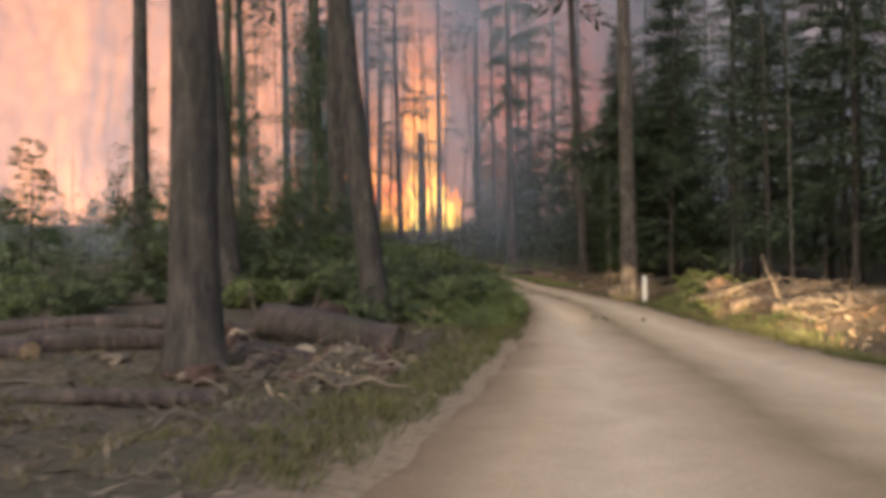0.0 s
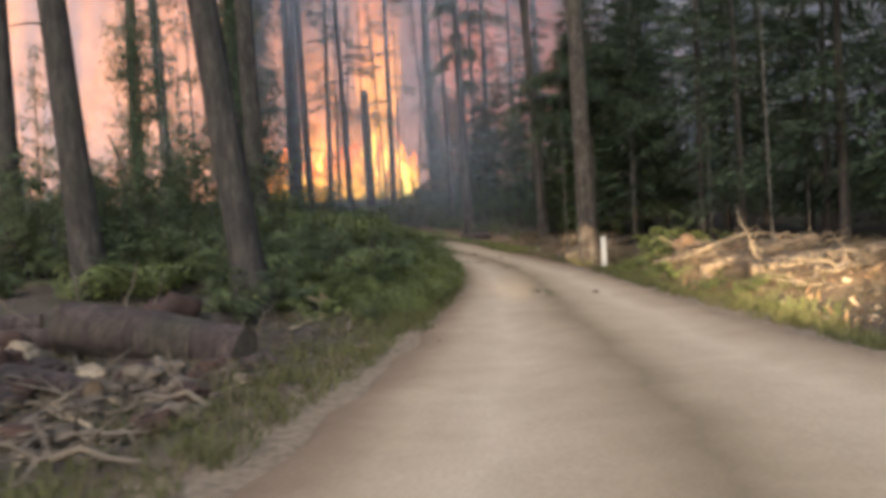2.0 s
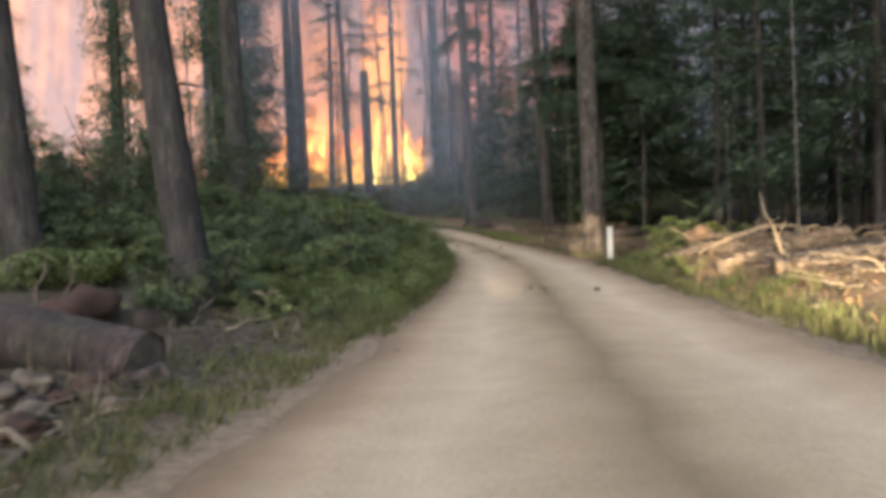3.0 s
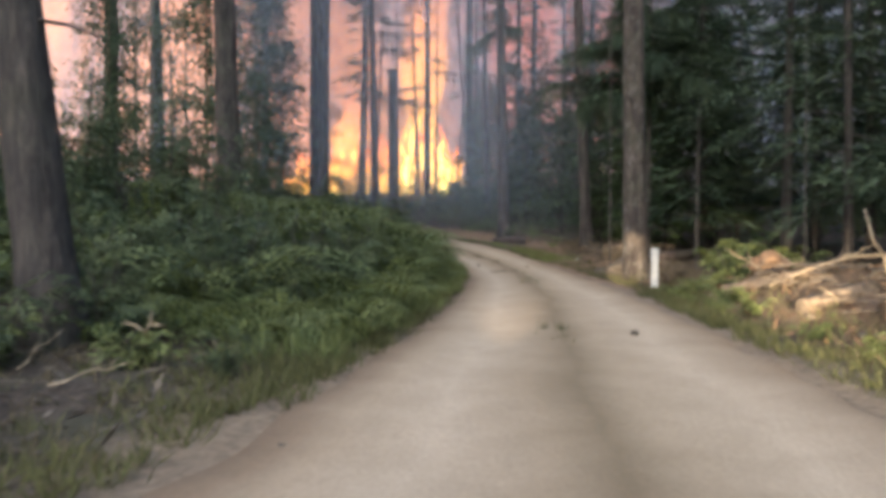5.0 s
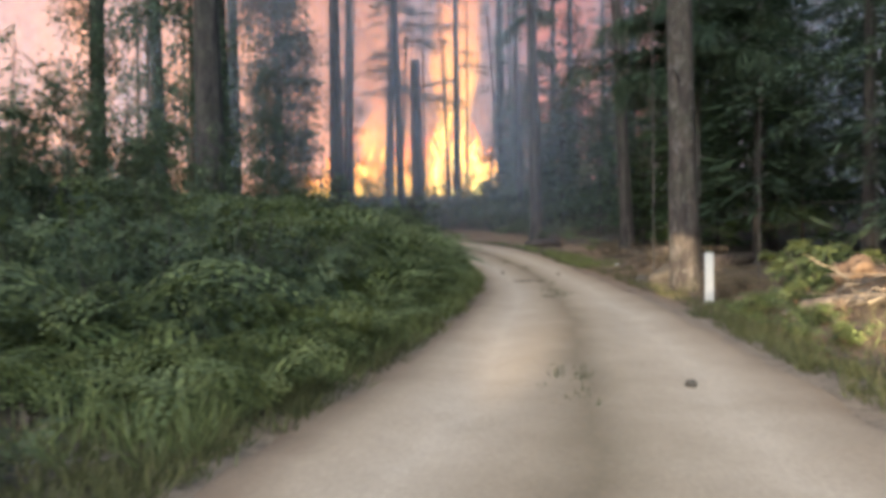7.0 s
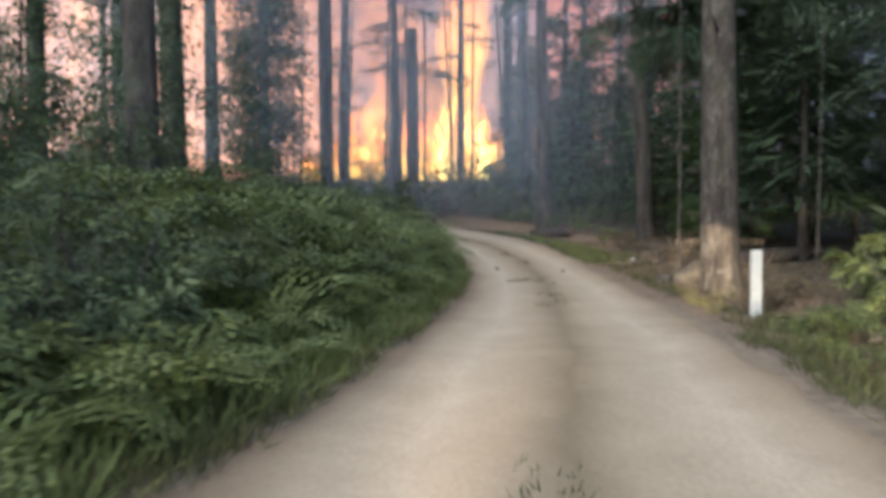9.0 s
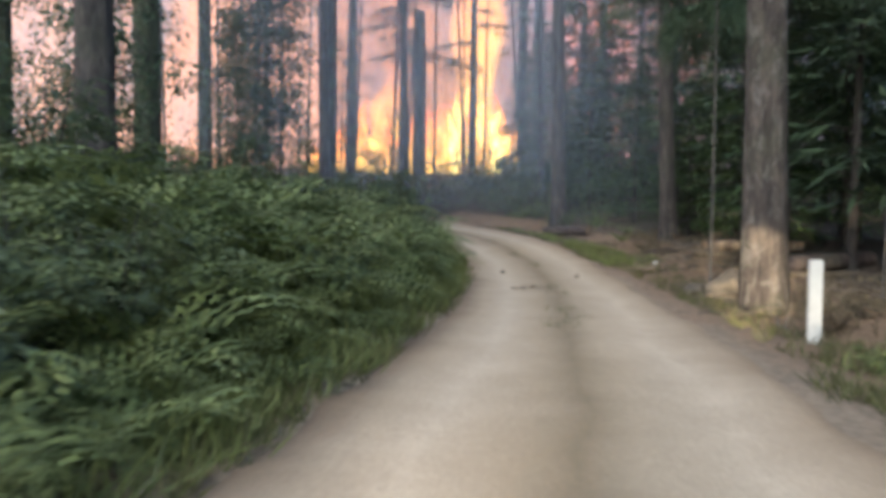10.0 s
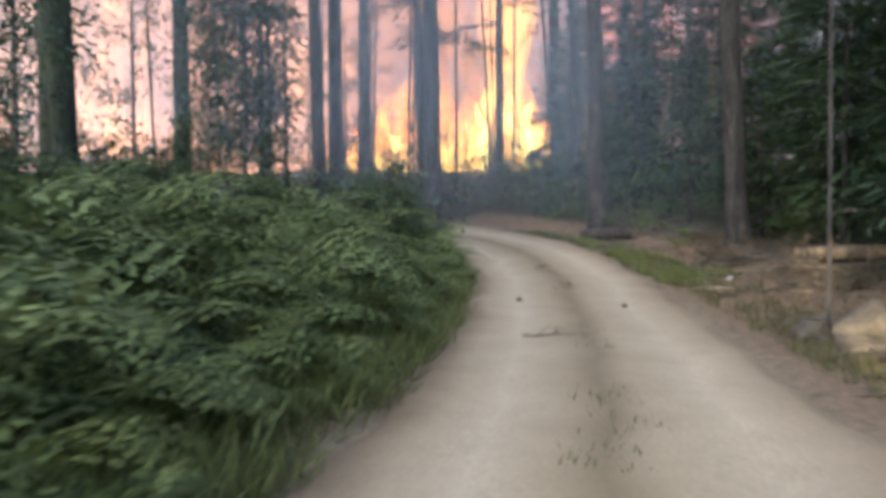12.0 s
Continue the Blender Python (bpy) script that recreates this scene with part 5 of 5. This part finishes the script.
ob = thing("fallen_branch", "dark crooked branch lying across the road", "branch")
ob.matrix_world = pose(3.44, 34.5, 0.43, 0, 0, 12) @ Matrix.Diagonal((0.5, 0.62, 0.22, 1))
piece("stick", twig_mesh("stick", 1.75, 0.05, 850, DEAD_WOOD, 6, 7, 0.1, 4), ob)
for x, y, L, lean, turn in ((-0.6, 16.6, 0.7, -12, 20), (-1.2, 17.2, 0.6, -30, 60)):
    ob = thing("fallen_branch", "pale forked dead branch in the undergrowth", "branch", "branches on the forest floor")
    ob.matrix_world = pose(x, y, float(land(x, y)) + 0.05, 0, lean, turn) @ Matrix.Scale(L / 1.5, 4)
    piece("stick", HEAP_STICKS[4], ob)
fork = Soup()
for q in ([[0, 0, -0.05], [0.01, 0, 0.16], [0.0, 0, 0.3]], [[0, 0, 0.28], [-0.1, 0.02, 0.36], [-0.22, 0.03, 0.38]], [[0, 0, 0.28], [0.06, -0.02, 0.38], [0.07, 0, 0.5]], [[0.05, 0, 0.36], [0.13, 0, 0.36], [0.2, 0.02, 0.34]]):
    fork.add(*tube(q, [0.018, 0.014, 0.006], 6))
ob = tagged(new("forked_twig", fork.mesh("forked_twig", PALE_WOOD, True)), "pale forked twig standing in the grass", "twig")
ob.matrix_world = pose(-0.3, 17.9, float(land(-0.3, 17.9)), 0, 0, 8)

# thin bare stems of the stand
STEMS = [trunk_mesh(9, 0.06, (0.02 * i - 0.03, 0), 860 + i, 8, 0.25, 0.3, BARK_STEM, 14) for i in range(3)]
for i, (x, y, s) in enumerate(((9.95, 23.6, 1.25), (10.1, 28.2, 0.7), (7.2, 36.3, 1.3), (8.8, 32.2, 0.5), (10.8, 31.0, 0.6), (11.8, 25.6, 0.8))):
    ob = thing("thin_tree", "thin bare pale stem at the edge of the stand", "tree", "thin stems at the stand's edge", at=(x, y, float(land(x, y))), turn=50 * i)
    ob.scale = (0.2 + 0.22 * s, 0.2 + 0.22 * s, s)
    piece("trunk", STEMS[i % 3], ob)
    for k in range(5):
        piece("twig", DEAD_TWIGS[k % 4], ob, "bare dead twig", pose(0, 0, 1.6 + 1.1 * k, 0, rng.uniform(-30, 20), rng.uniform(0, 360)) @ Matrix.Scale(0.6, 4))


# ---- grass and small litter ----
def grass(name, label, spots, material, size, per=9):
    g = np.random.default_rng(len(spots))
    P = np.repeat(spots, per, axis=0) + np.r_[g.normal(0, 0.05, (len(spots) * per, 2)).T, [np.zeros(len(spots) * per)]].T
    n = len(P)
    P[:, 2] = land(P[:, 0], P[:, 1]) - 0.01
    D = unit(np.stack([g.normal(0, 0.5, n), g.normal(0, 0.5, n), g.uniform(0.5, 1.2, n)], -1))
    S = unit(np.cross(D, g.normal(0, 1, (n, 3))))
    out = Soup()
    out.add(*blades(P, D, S, g.uniform(0.5, 1.3, n) * size, g.uniform(0.008, 0.018, n), 0.4))
    tagged(new(name, out.mesh(name, material)), label, "grass", kind="stuff")


def verge(n, side, a, b, y0, y1, power=1.0):
    y = rng.uniform(y0, y1, n)
    d = a + (b - a) * rng.uniform(0, 1, n) ** power
    x = np.interp(y, LEFT_Y, LEFT_X) - d if side < 0 else np.interp(y, RIGHT_Y, RIGHT_X) + d
    keep = np.sin(2.3 * x + 1.1 * y) * np.sin(1.7 * y - 0.8 * x) + rng.uniform(-0.9, 0.9, n) > -0.25
    return np.stack([x, y, 0 * x], -1)[keep]


grass("verge_grass", "tufts of green grass along the road's edge", np.r_[verge(1500, -1, 0.1, 1.5, 5, 26), verge(3200, -1, 0.0, 1.2, 17, 56), verge(1300, -1, -0.15, 0.35, 16, 54), verge(1200, 1, 0.1, 1.1, 10, 27), verge(150, 1, 0.4, 1.7, 27, 31), verge(260, 1, 0.4, 1.6, 31, 41)], GRASS, 0.2)
grass("long_grass", "long drooping bright green grass under the bracken", np.r_[verge(900, -1, 0.1, 1.3, 18, 34)], BRACKEN, 0.42, 8)
grass("short_grass", "short yellow-green grass on the verge", np.r_[verge(1900, 1, 0.05, 1.6, 41, 56), verge(500, -1, 1.0, 5.0, 6, 19)], GRASS, 0.13)
mid = np.stack([0 * (t_ := rng.uniform(20, 47, 260)), t_, 0 * t_], -1)
mid[:, 0] = 0.5 * (np.interp(t_, LEFT_Y, LEFT_X) + np.interp(t_, RIGHT_Y, RIGHT_X)) + rng.normal(0, 0.16, 260)
mid = mid[np.sin(1.3 * t_) + np.sin(0.57 * t_ + 2) > 0.5]
grass("track_grass", "sparse short grass between the wheel tracks", mid, GRASS, 0.1, 6)
grass("dry_grass", "dry straw-coloured grass on the heap and litter", np.r_[verge(2600, 1, 0.6, 4.4, 14, 34), verge(2200, 1, 0.5, 4.2, 31, 50), verge(1600, -1, 0.3, 7, 5, 19)], STRAW, 0.16, 7)
shrub(2, 8.9, 29.3, 1.25)
shrub(2, 9.7, 30.4, 1.3)
shrub(2, 10.3, 28.9, 1.0)
for x, y, s_ in ((7.7, 24.2, 0.42), (7.5, 21.2, 0.36), (7.9, 26.0, 0.45), (7.3, 28.2, 0.4), (7.6, 19.4, 0.36), (8.3, 27.8, 0.5)):
    shrub(2, x, y, s_)
for x, y, s in ((7.7, 27.6, 0.5), (7.1, 26.2, 0.4), (7.3, 25.0, 0.4), (7.9, 26.4, 0.45), (8.0, 19.6, 0.4), (6.2, 46.0, 0.35), (6.6, 49.0, 0.4), (7.0, 51.5, 0.45), (8.6, 50.5, 0.5)):
    fern(x, y, s, 6)
grass("roadside_grass", "bright yellow-green grass along the bracken's edge", np.r_[verge(1700, -1, -0.1, 0.8, 23, 47), verge(420, -1, 0.2, 1.5, 19, 28), verge(600, 1, 0.1, 1.5, 41, 54), verge(160, 1, 0.7, 2.0, 16, 29)], LUSH, 0.3, 8)
rubble = shrub_mesh(0.5, 1.1, 691, STRAW, 16, 6, 0.06)
for x, y, s_ in ((10.6, 19.0, 1.0), (11.3, 20.6, 1.2), (10.9, 22.2, 0.9), (11.6, 18.0, 1.2), (10.2, 17.6, 0.8)):
    ob = thing("dry_shrub", "brown dead brushwood behind the branch heap", "shrub", "dead bracken on the verge", at=(x, y, float(land(x, y)) - 0.03), turn=50 * x)
    ob.scale = (s_, s_, s_)
    piece("foliage", rubble, ob)
DRY_SHRUB = shrub_mesh(0.45, 0.75, 690, STRAW, 13, 5, 0.05)
for i in range(30):
    y = rng.uniform(19, 56)
    x = float(np.interp(y, RIGHT_Y, RIGHT_X)) + (rng.uniform(1.8, 4.5) if y > 30 else rng.uniform(4.0, 6.0))
    ob = thing("dry_shrub", "low brown dead bracken on the verge", "shrub", "dead bracken on the verge", at=(x, y, float(land(x, y)) - 0.03), turn=rng.uniform(0, 360))
    s = rng.uniform(0.6, 1.2)
    ob.scale = (s, s, s)
    piece("foliage", DRY_SHRUB, ob)

for i in range(70):
    y = rng.uniform(18.5, 50)
    fern(float(np.interp(y, LEFT_Y, LEFT_X)) - rng.uniform(0.25, 1.1), y, rng.uniform(0.28, 0.5), 5, SMALL_FRONDS)
for i in range(34):
    y = rng.uniform(19.5, 31)
    fern(float(np.interp(y, LEFT_Y, LEFT_X)) - rng.uniform(0.7, 3.2), y, rng.uniform(0.5, 0.72), 5, SMALL_FRONDS)

# jumble of broken branches below the big log
jumble = thing("branch_jumble", "jumble of broken grey-brown branches and bark", "branches", at=(-1.8, 12.2, float(land(-1.8, 12.2))))
for i in range(62):
    x, y = rng.normal(-2.2, 1.2), rng.uniform(10.0, 12.9)
    x = min(x, float(np.interp(y, LEFT_Y, LEFT_X)) - 1.1)
    piece("stick", STICKS[i % 6], jumble, at=pose(x + 1.8, y - 12.2, float(land(x, y) - land(-1.8, 12.2)) + rng.uniform(0.02, 0.14), 0, rng.uniform(-10, 4), rng.uniform(0, 360)) @ Matrix.Diagonal((*([rng.uniform(0.25, 0.5)] + [rng.uniform(0.5, 1.1), rng.uniform(0.3, 0.6)]), 1)))
for x, y, L, lean, turn in ((-3.6, 16.6, 1.7, -55, 120), (-3.2, 16.9, 1.5, -70, 60), (-4.4, 17.0, 1.5, -40, 170), (-2.7, 16.5, 1.3, -75, 20)):
    ob = thing("leaning_stick", "dead stick leaning out of the rotten stump", "stick")
    ob.matrix_world = pose(x, y, float(land(x, y)), 0, lean, turn) @ Matrix.Scale(L / 1.8, 4)
    piece("stick", STICKS[4], ob)

for i in range(48):
    x, y = rng.normal(-2.4, 1.3), rng.uniform(10.2, 13.8)
    x = min(x, float(np.interp(y, LEFT_Y, LEFT_X)) - 1.2)
    rough_stone(x, y, rng.uniform(0.07, 0.22), 20 + i, (PALE_WOOD if i % 12 == 0 else (BARK_LOG, RED_ROT, DEAD_WOOD)[i % 3]), "wood_chunk", ("pale freshly broken chunk of wood" if i % 12 == 0 else ("dark chunk of bark-covered wood in the litter", "crumbling red-brown chunk of rotten wood", "weathered grey-brown chunk of broken wood")[i % 3]), "wood", 0.6, 0.75)

# bark chips and twigs too small to tell apart
g = np.random.default_rng(90)
n = 5200
y = g.uniform(4, 20, n)
x = np.interp(y, LEFT_Y, LEFT_X) - 0.5 - g.uniform(0, 1, n) ** 1.1 * 9
P = np.stack([x, y, land(x, y) + 0.015], -1)
D = unit(np.stack([g.normal(0, 1, n), g.normal(0, 1, n), g.normal(0.05, 0.18, n)], -1))
S = unit(np.cross(D, np.array([0, 0, 1.0]) + g.normal(0, 0.3, (n, 3))))
out = Soup()
out.add(*blades(P, D, S, g.uniform(0.06, 0.4, n), g.uniform(0.01, 0.05, n), 0.5))
tagged(new("bark_litter", out.mesh("bark_litter", DEAD_WOOD)), "strips of bark and twigs strewn on the ground", "litter", kind="stuff")

# the undergrowth that stays far off
tagged(new("undergrowth", FAR_GROWTH["SHRUB"].mesh("undergrowth", SHRUB)), "dark leafy undergrowth deep among the trees", "undergrowth", kind="stuff")
tagged(new("low_undergrowth", FAR_GROWTH["BRACKEN"].mesh("low_undergrowth", BRACKEN)), "low green thicket far along the road", "undergrowth", kind="stuff")

# ferns in layers over the bank, and young spruces past the bend
bank, CROOKED = np.random.default_rng(91), []
for i in range(52):
    y = bank.uniform(26.5, 40)
    d = bank.uniform(1.3, 6.5)
    fern(float(np.interp(y, LEFT_Y, LEFT_X)) - d, y, (0.5 + 0.24 * min(d, 4)) * bank.uniform(0.9, 1.15), 8)
for i in range(16):
    y = bank.uniform(26.5, 34)
    fern(float(np.interp(y, LEFT_Y, LEFT_X)) - bank.uniform(0.7, 1.7), y, bank.uniform(0.5, 0.75), 6, FRESH_FRONDS, "fresh yellow-green fern at the foot of the shrubs")
for i, m in enumerate((DEAD_WOOD, DEAD_WOOD, PALE_WOOD, DEAD_WOOD)):
    CROOKED.append(twig_mesh("stick", 1.0, 0.032, 950 + i, m, 6, 7, 0.5, 4))
for i in range(34):
    y = bank.uniform(9.2, 12.8)
    x = min(bank.uniform(-2.6, -0.4), float(np.interp(y, LEFT_Y, LEFT_X)) - 0.9)
    z = float(land(x, y) - land(-1.8, 12.2)) + bank.uniform(0.03, 0.12)
    piece("stick", CROOKED[i % 4], jumble, "pale crooked branch" if i % 4 == 2 else "", pose(x + 1.8, y - 12.2, z, bank.uniform(-25, 25), bank.uniform(-12, 6), bank.uniform(0, 360)) @ Matrix.Scale(bank.uniform(0.45, 1.0), 4))
for i in range(56):
    y = bank.uniform(16.8, 21.5) if i % 3 else bank.uniform(21.5, 27.5)
    x = bank.uniform(8.3, 11.2)
    piece("stick", CROOKED[i % 4], heap, "", pose(x - 9.2, y - 23.0, mound(x, y) - mound(9.2, 23.0) + bank.uniform(0.04, 0.22), bank.uniform(-40, 40), bank.uniform(-16, 10), bank.uniform(0, 360)) @ Matrix.Scale(bank.uniform(0.5, 1.2), 4))
rough_stone(-2.15, 12.8, 0.16, 71, PALE_WOOD, "wood_chunk", "pale freshly broken chunk of wood", "wood", 0.8, 0.5)
rough_stone(-3.55, 14.2, 0.2, 74, PALE_WOOD, "wood_chunk", "pale freshly broken chunk of wood", "wood", 0.8, 0.6)
for i, (x, y) in enumerate(((-4.3, 15.3), (-3.9, 14.6), (-4.7, 14.7), (-3.4, 13.5))):
    rough_stone(x, y, 0.26, 76 + i, RED_ROT, "wood_chunk", "crumbling red-brown chunk of rotten wood", "wood", 0.8, 0.7)
tagged(new("bracken", DEEP_FERNS.mesh("bracken", BRACKEN)), "dense green bracken deeper on the bank", "bracken", kind="stuff")
for x, y, k, s_ in ((5.9, 57.6, 3, 0.95), (4.4, 60.8, 3, 1.0), (7.6, 54.6, 3, 0.8), (2.7, 63.0, 3, 0.9)):
    spruce(k, x, y, s_, 70 * x)
